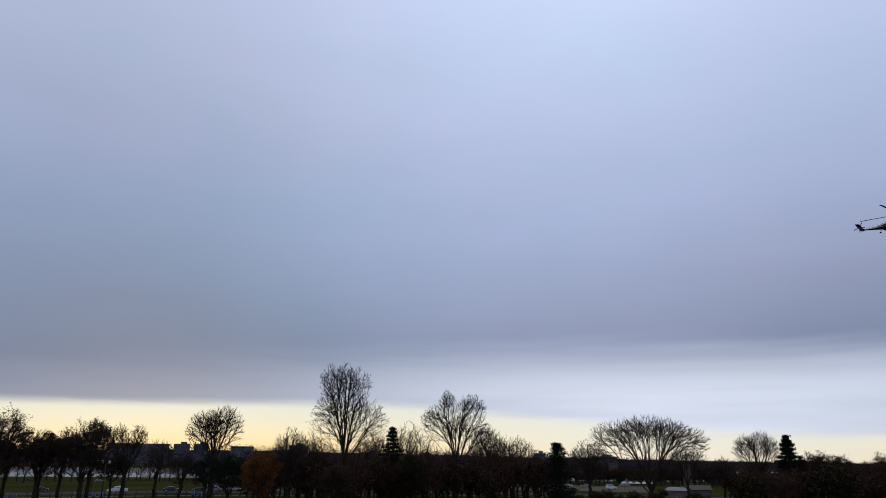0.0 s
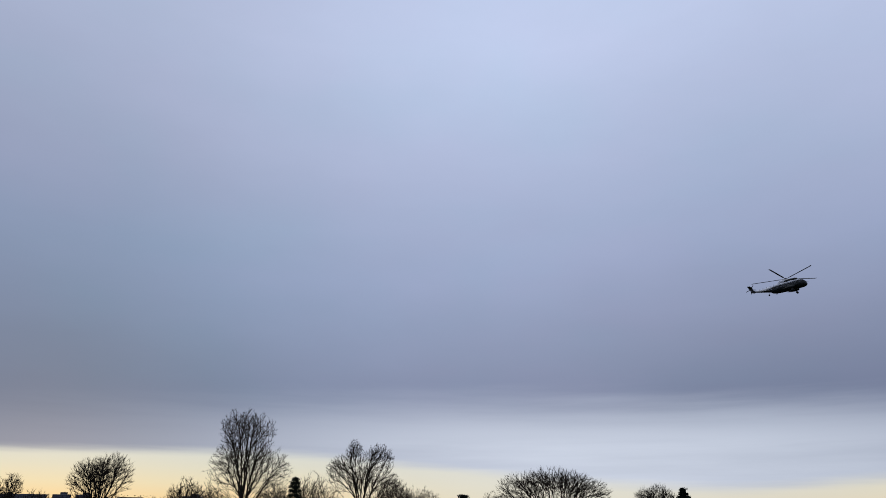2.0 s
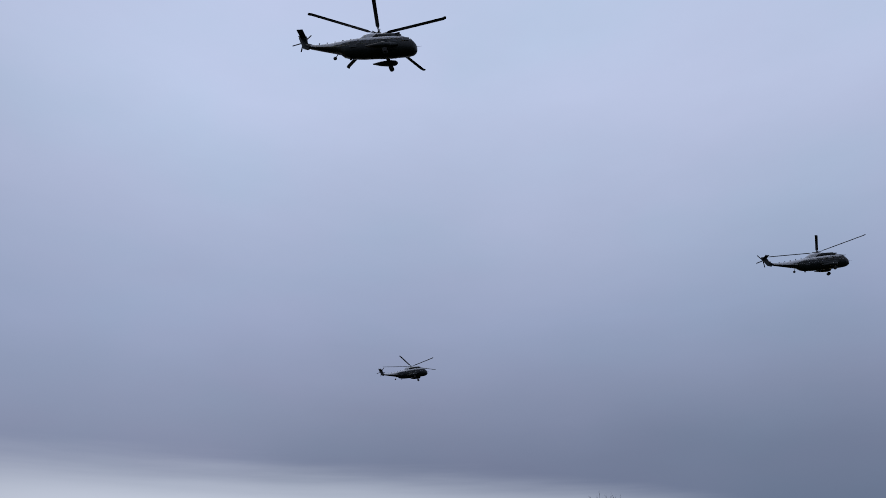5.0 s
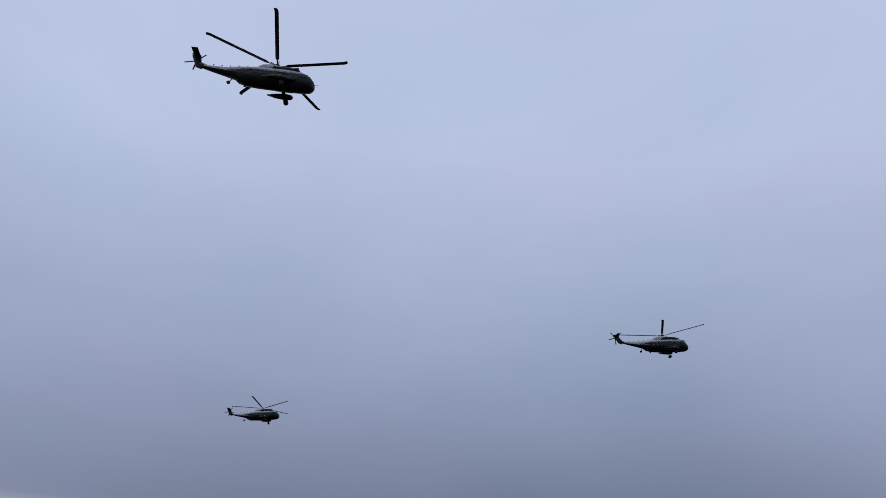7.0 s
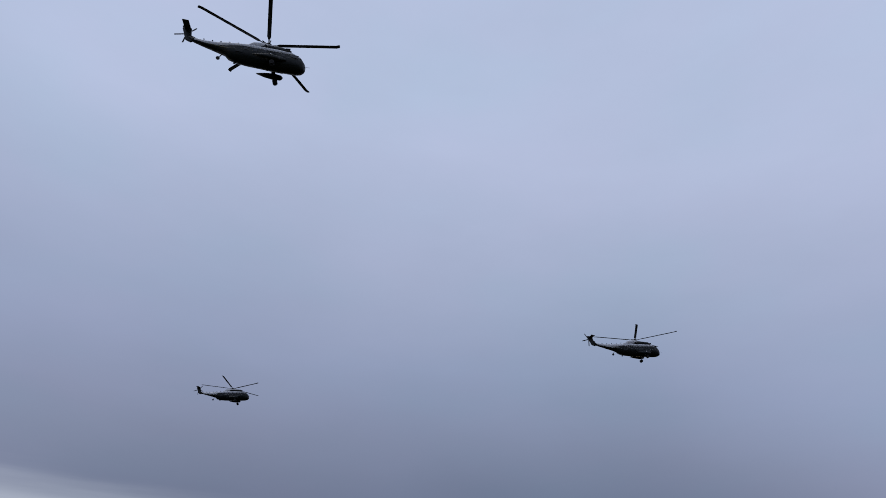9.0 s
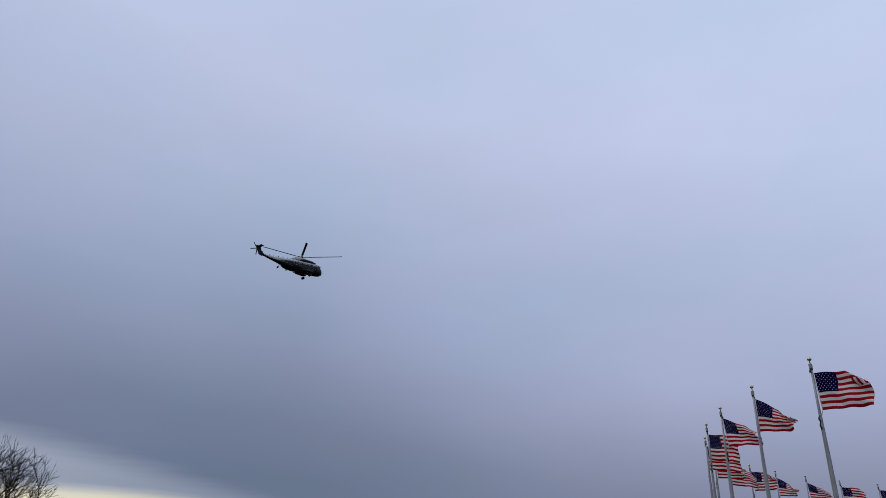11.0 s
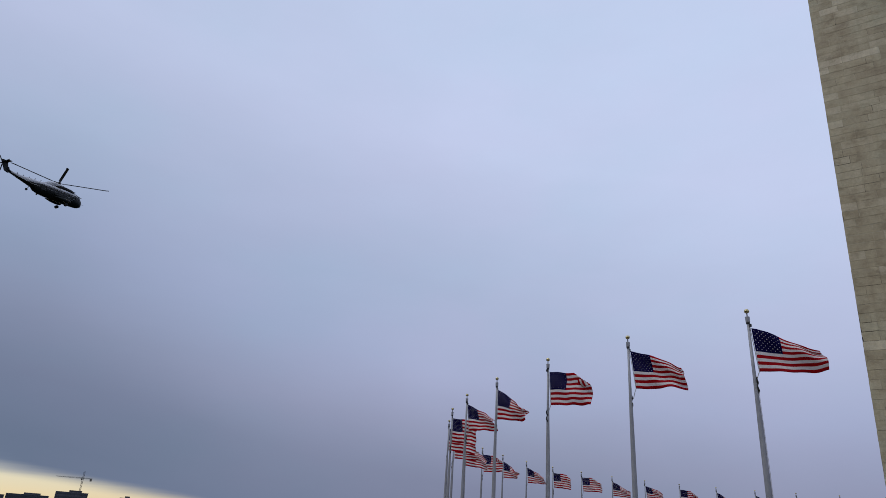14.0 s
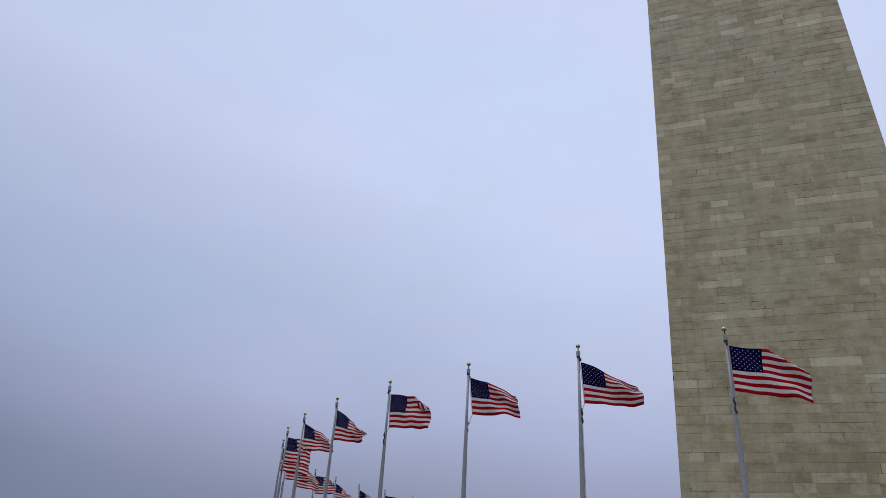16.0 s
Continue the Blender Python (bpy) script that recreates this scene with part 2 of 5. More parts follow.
TAN_ROOF = mottled("tan_shingles", rgb(0.04, 0.034, 0.028), rgb(0.068, 0.057, 0.047), 1.0, 0.9, bump_scale=8)
CANVAS = mottled("grey_white_canvas", rgb(0.22, 0.22, 0.23), rgb(0.32, 0.32, 0.33), 2.0, 0.9)
CAR_WHITE = mottled("white_car_paint", rgb(0.38, 0.39, 0.41), rgb(0.46, 0.47, 0.49), 1.0, 0.25, spec=0.5)
CAR_GREY = mottled("grey_car_paint", rgb(0.13, 0.135, 0.14), rgb(0.17, 0.17, 0.18), 1.0, 0.3, 0.3, spec=0.5)
CAR_DARK = mottled("dark_car_paint", rgb(0.02, 0.02, 0.025), rgb(0.035, 0.035, 0.04), 1.0, 0.25, 0.2, spec=0.5)
# distance haze is painted into the base colours of far woods and far glazing
HAZY_WOODS = mottled("hazy_far_woods", rgb(0.016, 0.013, 0.016), rgb(0.034, 0.027, 0.033), 0.03, 0.95, spec=0.0)
GLAZING_FAR = mottled("hazy_glazing", rgb(0.03, 0.034, 0.045), rgb(0.055, 0.06, 0.072), 0.1, 0.4)
RED_LAMP = mottled("red_lens", rgb(0.3, 0.01, 0.01), rgb(0.4, 0.02, 0.02), 5.0, 0.3)
CLEAR_LAMP = mottled("clear_lens", rgb(0.6, 0.6, 0.6), rgb(0.7, 0.7, 0.7), 5.0, 0.2)


def stone_build(t, p):
    # marble blocks, each of its own tone, streaked by rain and mottled by age
    v = obj_coord(t)
    info = t.nodes.new("ShaderNodeObjectInfo").outputs["Random"]
    isl = t.nodes.new("ShaderNodeNewGeometry").outputs["Random Per Island"]
    r = mathnode(t, "FRACT", mathnode(t, "ADD", mathnode(t, "MULTIPLY", info, 7.31), isl))
    tone = ramp(t, r, [(0.0, rgb(0.375, 0.328, 0.22)), (0.15, rgb(0.42, 0.372, 0.255)), (0.5, rgb(0.44, 0.392, 0.27)), (0.78, rgb(0.455, 0.408, 0.285)), (0.9, rgb(0.5, 0.452, 0.325)), (1.0, rgb(0.6, 0.555, 0.425))])
    geo = t.nodes.new("ShaderNodeNewGeometry").outputs["Position"]
    big = noise_tex(t, mapped(t, geo, (0.17, 0.17, 0.13)), 1.0, 6, 0.66)
    patch = noise_tex(t, mapped(t, geo, (0.7, 0.7, 1.3)), 1.0, 5, 0.7)
    streaks = noise_tex(t, mapped(t, geo, (2.2, 2.2, 0.22)), 1.0, 4, 0.6)
    grain = noise_tex(t, geo, 7.0, 6, 0.7)
    tint = ramp(t, big, [(0.32, rgb(0.78, 0.72, 0.64)), (0.43, rgb(0.97, 0.925, 0.86)), (0.5, rgb(1.02, 1.0, 0.95)), (0.58, rgb(0.96, 0.995, 0.965)), (0.7, rgb(1.07, 1.1, 1.05))])
    c = blend(t, 1.0, tone, tint, "MULTIPLY")
    c = blend(t, 1.0, c, ramp(t, patch, [(0.34, rgb(0.72, 0.69, 0.64)), (0.47, rgb(0.98, 0.97, 0.95)), (0.56, rgb(1.02, 1.02, 1.02)), (0.68, rgb(1.16, 1.17, 1.14))]), "MULTIPLY")
    c = blend(t, 0.45, c, ramp(t, streaks, [(0.3, rgb(0.7, 0.68, 0.65)), (0.6, rgb(1, 1, 1))]), "MULTIPLY")
    c = blend(t, 0.6, c, ramp(t, grain, [(0.3, rgb(0.75, 0.74, 0.72)), (0.65, rgb(1.08, 1.08, 1.06))]), "MULTIPLY")
    link(t, c, p.inputs["Base Color"])
    bump(t, p, grain, 0.5, 0.03)


STONE = material("weathered_marble", stone_build, 0.6, 0.0, 0.5)


def mortar_build(t, p):
    # pointing of the stone's own colour, washed out and dark in patches
    geo = t.nodes.new("ShaderNodeNewGeometry").outputs["Position"]
    worn = noise_tex(t, mapped(t, geo, (0.3, 0.3, 0.42)), 1.0, 5, 0.7)
    link(t, ramp(t, worn, [(0.4, rgb(0.025, 0.022, 0.017)), (0.47, rgb(0.26, 0.23, 0.165)), (0.52, rgb(0.45, 0.4, 0.285))]), p.inputs["Base Color"])
    bump(t, p, noise_tex(t, geo, 9.0, 4, 0.7), 0.4, 0.01)


MORTAR = material("lime_pointing", mortar_build, 0.95, 0.0, 0.1)


def flag_build(t, p):
    # printed cloth: 13 stripes and a canton of 50 stars, by the cloth's own coordinates
    uvn = t.nodes.new("ShaderNodeUVMap")
    uvn.uv_map = "cloth"
    s = t.nodes.new("ShaderNodeSeparateXYZ")
    link(t, uvn.outputs[0], s.inputs[0])
    u, v = s.outputs[0], s.outputs[1]
    stripe = mathnode(t, "MODULO", mathnode(t, "FLOOR", mathnode(t, "MULTIPLY", mathnode(t, "SUBTRACT", 0.9999, v), 13.0)), 2.0)
    weave = noise_tex(t, mapped(t, uvn.outputs[0], (190, 100, 1)), 1.0, 2)
    red = blend(t, weave, rgb(0.47, 0.01, 0.019), rgb(0.58, 0.018, 0.028))
    white = blend(t, weave, rgb(0.82, 0.79, 0.78), rgb(0.9, 0.87, 0.86))
    base = blend(t, stripe, red, white)
    in_u, in_v = mathnode(t, "LESS_THAN", u, 0.4), mathnode(t, "GREATER_THAN", v, 6 / 13)
    canton = mathnode(t, "MULTIPLY", in_u, in_v)
    cu = mathnode(t, "MULTIPLY", u, 12 / 0.4)
    cv = mathnode(t, "MULTIPLY", mathnode(t, "SUBTRACT", v, 6 / 13), 10 / (7 / 13))

    def lattice(off):
        du = mathnode(t, "SUBTRACT", mathnode(t, "FRACT", mathnode(t, "ADD", mathnode(t, "DIVIDE", mathnode(t, "SUBTRACT", cu, off), 2.0), 0.5)), 0.5)
        dv = mathnode(t, "SUBTRACT", mathnode(t, "FRACT", mathnode(t, "ADD", mathnode(t, "DIVIDE", mathnode(t, "SUBTRACT", cv, off), 2.0), 0.5)), 0.5)
        return mathnode(t, "ADD", mathnode(t, "MULTIPLY", du, du), mathnode(t, "MULTIPLY", dv, dv))
    star = mathnode(t, "LESS_THAN", mathnode(t, "MINIMUM", lattice(1.0), lattice(2.0)), 0.0085)
    rim = mathnode(t, "MULTIPLY", mathnode(t, "GREATER_THAN", cu, 0.5), mathnode(t, "LESS_THAN", cu, 11.5))
    rim = mathnode(t, "MULTIPLY", rim, mathnode(t, "MULTIPLY", mathnode(t, "GREATER_THAN", cv, 0.5), mathnode(t, "LESS_THAN", cv, 9.5)))
    blue = blend(t, weave, rgb(0.011, 0.008, 0.072), rgb(0.016, 0.012, 0.105))
    field = blend(t, mathnode(t, "MULTIPLY", star, rim), blue, white)
    link(t, blend(t, canton, base, field), p.inputs["Base Color"])
    bump(t, p, weave, 0.15, 0.004)
    p.inputs["Transmission Weight"].default_value = 0.0
    # thin cloth lets some of the sky through
    tr = t.nodes.new("ShaderNodeBsdfTranslucent")
    link(t, blend(t, canton, base, field), tr.inputs[0])
    mx = t.nodes.new("ShaderNodeMixShader")
    mx.inputs[0].default_value = 0.56
    out = t.nodes["Material Output"]
    link(t, p.outputs[0], mx.inputs[1])
    link(t, tr.outputs[0], mx.inputs[2])
    link(t, mx.outputs[0], out.inputs[0])


FLAG_CLOTH = material("flag_cloth", flag_build, 0.8, 0.0, 0.04)


def water_build(t, p):
    v = obj_coord(t)
    p.inputs["Base Color"].default_value = (0.03, 0.04, 0.045, 1)
    p.inputs["IOR"].default_value = 1.33
    bump(t, p, noise_tex(t, mapped(t, v, (0.25, 0.25, 1)), 1.0, 5, 0.6), 1.0, 1.2)


WATER = material("river_water", water_build, 0.25, 0.0, 0.4)


# ---- mesh helpers ----
def mesh_object(name, verts, faces, mat, parent=None, label="", smooth=False):
    me = bpy.data.meshes.new(name)
    me.from_pydata(verts, [], faces)
    me.update()
    me.materials.append(mat)
    if smooth:
        me.polygons.foreach_set("use_smooth", [True] * len(me.polygons))
    ob = new(name, me)
    if parent is not None:
        ob.parent = parent
    if label:
        ob["label"] = label
    return ob


def part(name, bm, mat, parent=None, label="", smooth=False, bevel=0.0):
    if bevel:
        bmesh.ops.bevel(bm, geom=list(bm.edges), offset=bevel, segments=1, affect="EDGES")
    bmesh.ops.recalc_face_normals(bm, faces=bm.faces)
    me = bpy.data.meshes.new(name)
    bm.to_mesh(me)
    bm.free()
    me.materials.append(mat)
    if smooth:
        me.polygons.foreach_set("use_smooth", [True] * len(me.polygons))
    ob = new(name, me)
    if parent is not None:
        ob.parent = parent
    if label:
        ob["label"] = label
    return ob


def box_bm(sx_, sy_, sz_, m=None):
    bm = bmesh.new()
    bmesh.ops.create_cube(bm, size=1, matrix=(m or Matrix()) @ Matrix.Diagonal((sx_, sy_, sz_, 1)))
    return bm


def box_at(x, y, z, sx_, sy_, sz_, turn_z=0.0):
    return box_bm(sx_, sy_, sz_, pose(x, y, z, 0, 0, turn_z))


def cyl_bm(r1, r2, h, seg=12, m=None):
    bm = bmesh.new()
    bmesh.ops.create_cone(bm, cap_ends=True, segments=seg, radius1=r1, radius2=r2, depth=h, matrix=m or Matrix())
    return bm


def ball_bm(r, m=None, u=12, v=8, squash=(1, 1, 1)):
    bm = bmesh.new()
    bmesh.ops.create_uvsphere(bm, u_segments=u, v_segments=v, radius=r, matrix=(m or Matrix()) @ Matrix.Diagonal((*squash, 1)))
    return bm


def tube(verts, faces, pts, radii, sides=4):
    """A tapered tube along the points, added to the lists."""
    base = len(verts)
    n = len(pts)
    for i, p in enumerate(pts):
        d = (pts[min(i + 1, n - 1)] - pts[max(i - 1, 0)]).normalized()
        a = d.orthogonal().normalized()
        b = d.cross(a)
        for k in range(sides):
            w = 2 * math.pi * k / sides
            verts.append(p + (a * math.cos(w) + b * math.sin(w)) * radii[i])
    for i in range(n - 1):
        for k in range(sides):
            k2 = (k + 1) % sides
            faces.append((base + i * sides + k, base + i * sides + k2, base + (i + 1) * sides + k2, base + (i + 1) * sides + k))
    faces.append(tuple(base + (n - 1) * sides + k for k in range(sides)))


def loft(sections, seg=18, cap=True):
    """A skin over rings (x, z_bottom, z_top, half_width, hull): hull narrows the lower half to a keel."""
    bm = bmesh.new()
    rings = []
    for x, zb, zt, hw, hull in sections:
        zc, hh = (zb + zt) / 2, (zt - zb) / 2
        ring = []
        for k in range(seg):
            a = 2 * math.pi * k / seg
            c, s = math.cos(a), math.sin(a)
            y = hw * math.copysign(abs(c) ** 0.75, c)
            z = zc + hh * math.copysign(abs(s) ** 0.75, s)
            if s < 0:
                y *= 1 + hull * s * 0.6
            ring.append(bm.verts.new((x, y, z)))
        rings.append(ring)
    for r1, r2 in zip(rings, rings[1:]):
        for k in range(seg):
            bm.faces.new((r1[k], r1[(k + 1) % seg], r2[(k + 1) % seg], r2[k]))
    if cap:
        bm.faces.new(rings[0])
        bm.faces.new(rings[-1])
    return bm


def empty(name, m=None):
    ob = new(name)
    if m is not None:
        ob.matrix_basis = m
    return ob


# ---- ground: a knoll with a plaza on top, lawns, a road, a river ----
RIVER = Vector((0.80, -0.60))


def ground_z(x, y):
    r = math.hypot(x, y)
    s = min(max((r - 44) / 105, 0), 1)
    z = -7.0 * (s * s * (3 - 2 * s))
    along = x * RIVER.x + y * RIVER.y
    wet = min(max((along - 378) / 10, 0), 1) * min(max((890 - along) / 14, 0), 1)
    z -= 2.2 * wet
    if r > 70:
        z += 0.25 * noise.noise((x * 0.02, y * 0.02, 0.3)) * min((r - 70) / 60, 1) * (1 - wet)
    return z


def build_ground():
    radii = [0] + [6 * i for i in range(1, 30)] + [175 + 9 * i for i in range(0, 84)] + [950 + 120 * i for i in range(31)]
    n = 120
    verts, faces = [(0, 0, 0.0)], []
    for r in radii[1:]:
        for k in range(n):
            a = 2 * math.pi * k / n
            x, y = r * math.cos(a), r * math.sin(a)
            verts.append((x, y, ground_z(x, y)))
    for k in range(n):
        faces.append((0, 1 + k, 1 + (k + 1) % n))
    for i in range(len(radii) - 2):
        b = 1 + i * n
        for k in range(n):
            k2 = (k + 1) % n
            faces.append((b + k, b + n + k, b + n + k2, b + k2))
    g = mesh_object("ground", verts, faces, GRASS, smooth=True)
    tagged(g, "grassy knoll sloping down to flat riverside lawns", "ground", kind="structure")


build_ground()


def strip(name, fn, n, mat, label, category):
    """A ribbon lying on the ground; fn(i / n) gives its two edges."""
    verts, faces = [], []
    for i in range(n + 1):
        for q in fn(i / n):
            verts.append((q[0], q[1], ground_z(q[0], q[1]) + q[2]))
    for i in range(n):
        faces.append((2 * i, 2 * i + 1, 2 * i + 3, 2 * i + 2))
    return tagged(mesh_object(name, verts, faces, mat), label, category, kind="structure")


def plaza_edges(f):
    a = 2 * math.pi * f
    return [(29 * math.cos(a), 29 * math.sin(a), 0.03), (43.5 * math.cos(a), 43.5 * math.sin(a), 0.03)]


strip("plaza_paving", plaza_edges, 96, CONCRETE, "pale concrete plaza ring under the flagpoles", "paving")


def arc_edges(near, far, lift, h0=206, h1=276):
    def fn(f):
        h = h0 + (h1 - h0) * f
        k = 1.0 + 0.12 * math.sin(radians(h - 206) * 1.6)
        return [(*away(h, near * k).xy, lift), (*away(h, far * k).xy, lift)]
    return fn


strip("road", arc_edges(172, 184, 0.05), 80, ASPHALT, "grey asphalt park road below the knoll", "road")
strip("car_park", arc_edges(203, 252, 0.04, 220.5, 231.5), 30, PATH, "worn grey car park beyond the slope", "car park")
strip("pavement", arc_edges(160, 163.5, 0.07), 80, PATH, "pale concrete footpath along the park road", "pavement")


def kerb(near):
    verts, faces = [], []
    fn = arc_edges(near, near + 0.3, 0.18)
    for i in range(81):
        for q in fn(i / 80):
            z = ground_z(q[0], q[1])
            verts += [(q[0], q[1], z - 0.1), (q[0], q[1], z + 0.19)]
    for i in range(80):
        a, b = 4 * i, 4 * i + 4
        faces += [(a, b, b + 1, a + 1), (a + 1, b + 1, b + 3, a + 3), (a + 3, b + 3, b + 2, a + 2)]
    tagged(mesh_object("kerb", verts, faces, PATH), "pale concrete kerb along the park road", "kerb", kind="structure")


kerb(171.6)
kerb(184.1)


def build_water():
    ux, uy = RIVER.x, RIVER.y
    px, py = -uy, ux
    verts = []
    for s, w in ((382, -1500), (382, 1500), (892, 1500), (892, -1500)):
        verts.append((ux * s + px * w, uy * s + py * w, -7.7))
    tagged(mesh_object("water", verts, [(0, 1, 2, 3)], WATER), "grey rippled river reflecting the evening sky", "river", kind="structure")


build_water()

# ---- the obelisk ----
OB_TURN = radians(8.0)
BASE_HALF, TAPER = 8.437, 0.0253


def half_at(z):
    return BASE_HALF - TAPER * z


obelisk = empty("obelisk", pose(-0.812, 1.212, 0) @ Matrix.Rotation(OB_TURN, 4, "Z"))
tagged(obelisk, "tall weathered marble obelisk of coursed blocks", "obelisk")


def shaft_core():
    bm = bmesh.new()
    rings = []
    for z, cut in ((-1.5, 0.008), (72.0, 0.008), (72.0, 0.0), (152.4, 0.0)):
        h = half_at(z) - cut
        rings.append([bm.verts.new((sx_ * h, sy_ * h, z)) for sx_, sy_ in ((1, 1), (-1, 1), (-1, -1), (1, -1))])
    for a, b in zip(rings, rings[1:]):
        for k in range(4):
            bm.faces.new((a[k], a[(k + 1) % 4], b[(k + 1) % 4], b[k]))
    bm.faces.new(rings[0])
    tip = bm.verts.new((0, 0, 169.0))
    for k in range(4):
        bm.faces.new((rings[-1][k], rings[-1][(k + 1) % 4], tip))
    return bm


part("core", shaft_core(), MORTAR, obelisk, "recessed joints behind the facing stones")

# ---- flagpoles in a ring round the obelisk ----
RING, STEP, POLE_TOP = 34.585, radians(7.2), 7.9


def build_flagpole():
    pole = empty("flagpole")
    bm = bmesh.new()
    prof = [(0.0, 0.095), (0.05, 0.095), (2.0, 0.09), (4.5, 0.07), (6.0, 0.048), (7.5, 0.036)]
    rings = []
    for z, r in prof:
        rings.append([bm.verts.new((r * math.cos(2 * math.pi * k / 14), r * math.sin(2 * math.pi * k / 14), z)) for k in range(14)])
    for a, b in zip(rings, rings[1:]):
        for k in range(14):
            bm.faces.new((a[k], a[(k + 1) % 14], b[(k + 1) % 14], b[k]))
    bm.faces.new(rings[-1])
    part("shaft", bm, POLE_PAINT, pole, "tapered brushed aluminium shaft", True)
    part("base_collar", cyl_bm(0.21, 0.16, 0.12, 18, pose(0, 0, 0.06)), POLE_PAINT, pole)
    part("truck", cyl_bm(0.06, 0.068, 0.17, 14, pose(0, 0, 7.55)), POLE_PAINT, pole, "grey revolving truck", bevel=0.008)
    part("truck_collar", cyl_bm(0.055, 0.055, 0.05, 14, pose(0, 0, 7.44)), DARK_METAL, pole, "dark collar under the truck")
    part("pulley_cheek", box_at(0.06, 0, 7.36, 0.07, 0.05, 0.09), DARK_METAL, pole, "dark halyard pulley", bevel=0.01)
    part("cleat", box_at(0.11, 0, 1.25, 0.05, 0.04, 0.22), DARK_METAL, pole, bevel=0.01)
    part("stem", cyl_bm(0.018, 0.018, 0.16, 8, pose(0, 0, 7.71)), DARK_METAL, pole)
    part("finial_ball", ball_bm(0.075, pose(0, 0, 7.81), 16, 10, (1, 1, 0.9)), GOLD, pole, "gilt ball finial", True)
    bm = bmesh.new()
    for z0, z1 in ((1.2, 5.45),):
        vs_, fs_ = [], []
        tube(vs_, fs_, [Vector((0.105, 0, z0)), Vector((0.1, 0.0, 3.2)), Vector((0.075, 0, z1))], [0.006] * 3, 4)
        me_v = [bm.verts.new(v) for v in vs_]
        for f_ in fs_:
            bm.faces.new([me_v[i] for i in f_])
    part("halyard", bm, ROPE, pole, "slack pale rope")
    bm = bmesh.new()
    vs_, fs_ = [], []
    tube(vs_, fs_, [Vector((0.05 + 0.022 * abs(math.sin(i * 0.8)), 0.022 * math.sin(i * 1.7), 5.35 + 0.06 * i)) for i in range(9)], [0.02, 0.032, 0.03, 0.02, 0.018, 0.03, 0.026, 0.018, 0.012], 6)
    me_v = [bm.verts.new(v) for v in vs_]
    for f_ in fs_:
        bm.faces.new([me_v[i] for i in f_])
    part("counterweight_sling", bm, DARK_METAL, pole, "dark rope sling under the flag")
    tagged(pole, "slim brushed aluminium flagpole with a gilt ball", "flagpole", "flagpoles round the obelisk")
    return pole


HOIST = 1.3


def build_flag(seed, fly, drop, fold):
    """Wind-blown cloth: x along the fly, z up, hung by its hoist at x = 0 below z = 0.
    drop: how far the upper fly corner sinks; fold: how far along the top edge the corner is turned over (0: not at all)."""
    rnd = random.Random(seed)
    nu, nv = 46, 24
    ph = [rnd.uniform(0, 6.28) for _ in range(6)]
    amp, rise = rnd.uniform(0.07, 0.13), rnd.uniform(0.0, 0.12)
    k1, k2 = rnd.uniform(5.0, 7.0), rnd.uniform(9.0, 13.0)
    pleat, slant = rnd.uniform(1.0, 1.6), rnd.uniform(0.5, 1.1)
    verts, faces, uvs = [], [], []
    a_, b_ = Vector((fly * fold, 0)), Vector((fly * 1.0, -HOIST * rnd.uniform(0.4, 0.62)))
    along = (b_ - a_).normalized()
    normal = Vector((-along.y, along.x))
    for j in range(nv + 1):
        v = j / nv
        for i in range(nu + 1):
            u = i / nu
            slack = drop * u ** 1.2
            wave = amp * u ** 0.7 * (math.sin(k1 * u + ph[0] + 1.5 * v) + 0.55 * math.sin(k2 * u + ph[1] - 2.6 * v))
            # slanting folds run from the upper hoist to the lower fly
            wave += (0.07 + 0.22 * slack) * u ** 0.6 * math.sin(2 * math.pi * pleat * (v + slant * u) + ph[4])
            wave += 0.022 * u * math.sin(19 * u + 8 * v + ph[2])
            x = u * fly * (0.95 - 0.25 * amp * u) - 0.14 * slack * v * v * fly
            z = -HOIST - rise * u * HOIST + HOIST * v * (1 - slack * (0.35 + 0.65 * v))
            z += 0.035 * u * math.sin(7 * u + ph[3]) * (0.4 + v) + 0.02 * u * math.sin(17 * u + ph[5])
            if fold:  # the wind turns the upper corner over the cloth below it
                over = (Vector((x, z)) - a_).dot(normal)
                if over > 0:
                    x, z = x - 2 * over * normal.x * 0.92, z - 2 * over * normal.y * 0.92
                    wave += 0.05 + 0.16 * min(over, 0.4)
            # the lower hoist corner stands off the pole on its snap
            verts.append((x + 0.11 * (1 - v) * (1 - u) ** 2, wave, z))
            uvs.append((u, v))
    for j in range(nv):
        for i in range(nu):
            a = j * (nu + 1) + i
            faces.append((a, a + 1, a + nu + 2, a + nu + 1))
    me = bpy.data.meshes.new("flag")
    me.from_pydata(verts, [], faces)
    lay = me.uv_layers.new(name="cloth")
    for lp in me.loops:
        lay.data[lp.index].uv = uvs[lp.vertex_index]
    me.polygons.foreach_set("use_smooth", [True] * len(me.polygons))
    me.materials.append(FLAG_CLOTH)
    ob = new("flag", me)
    rv, rf = [], []
    tube(rv, rf, [Vector(q) for q in ((-0.03, 0, 0.04), (0.0, 0.0, -0.3), (0.05, 0.0, -0.8), (0.1, 0.0, -HOIST), (0.04, 0.0, -HOIST - 0.16), (-0.01, 0.0, -HOIST - 0.34))], [0.011] * 6, 5)
    mesh_object("hoist_rope", rv, rf, ROPE, ob, "pale rope along the hoist")
    so = ob.modifiers.new("hem", "SOLIDIFY")
    so.thickness = 0.006
    tagged(ob, "striped red and white flag with starred blue canton, streaming", "flag", "flags round the obelisk")
    return ob


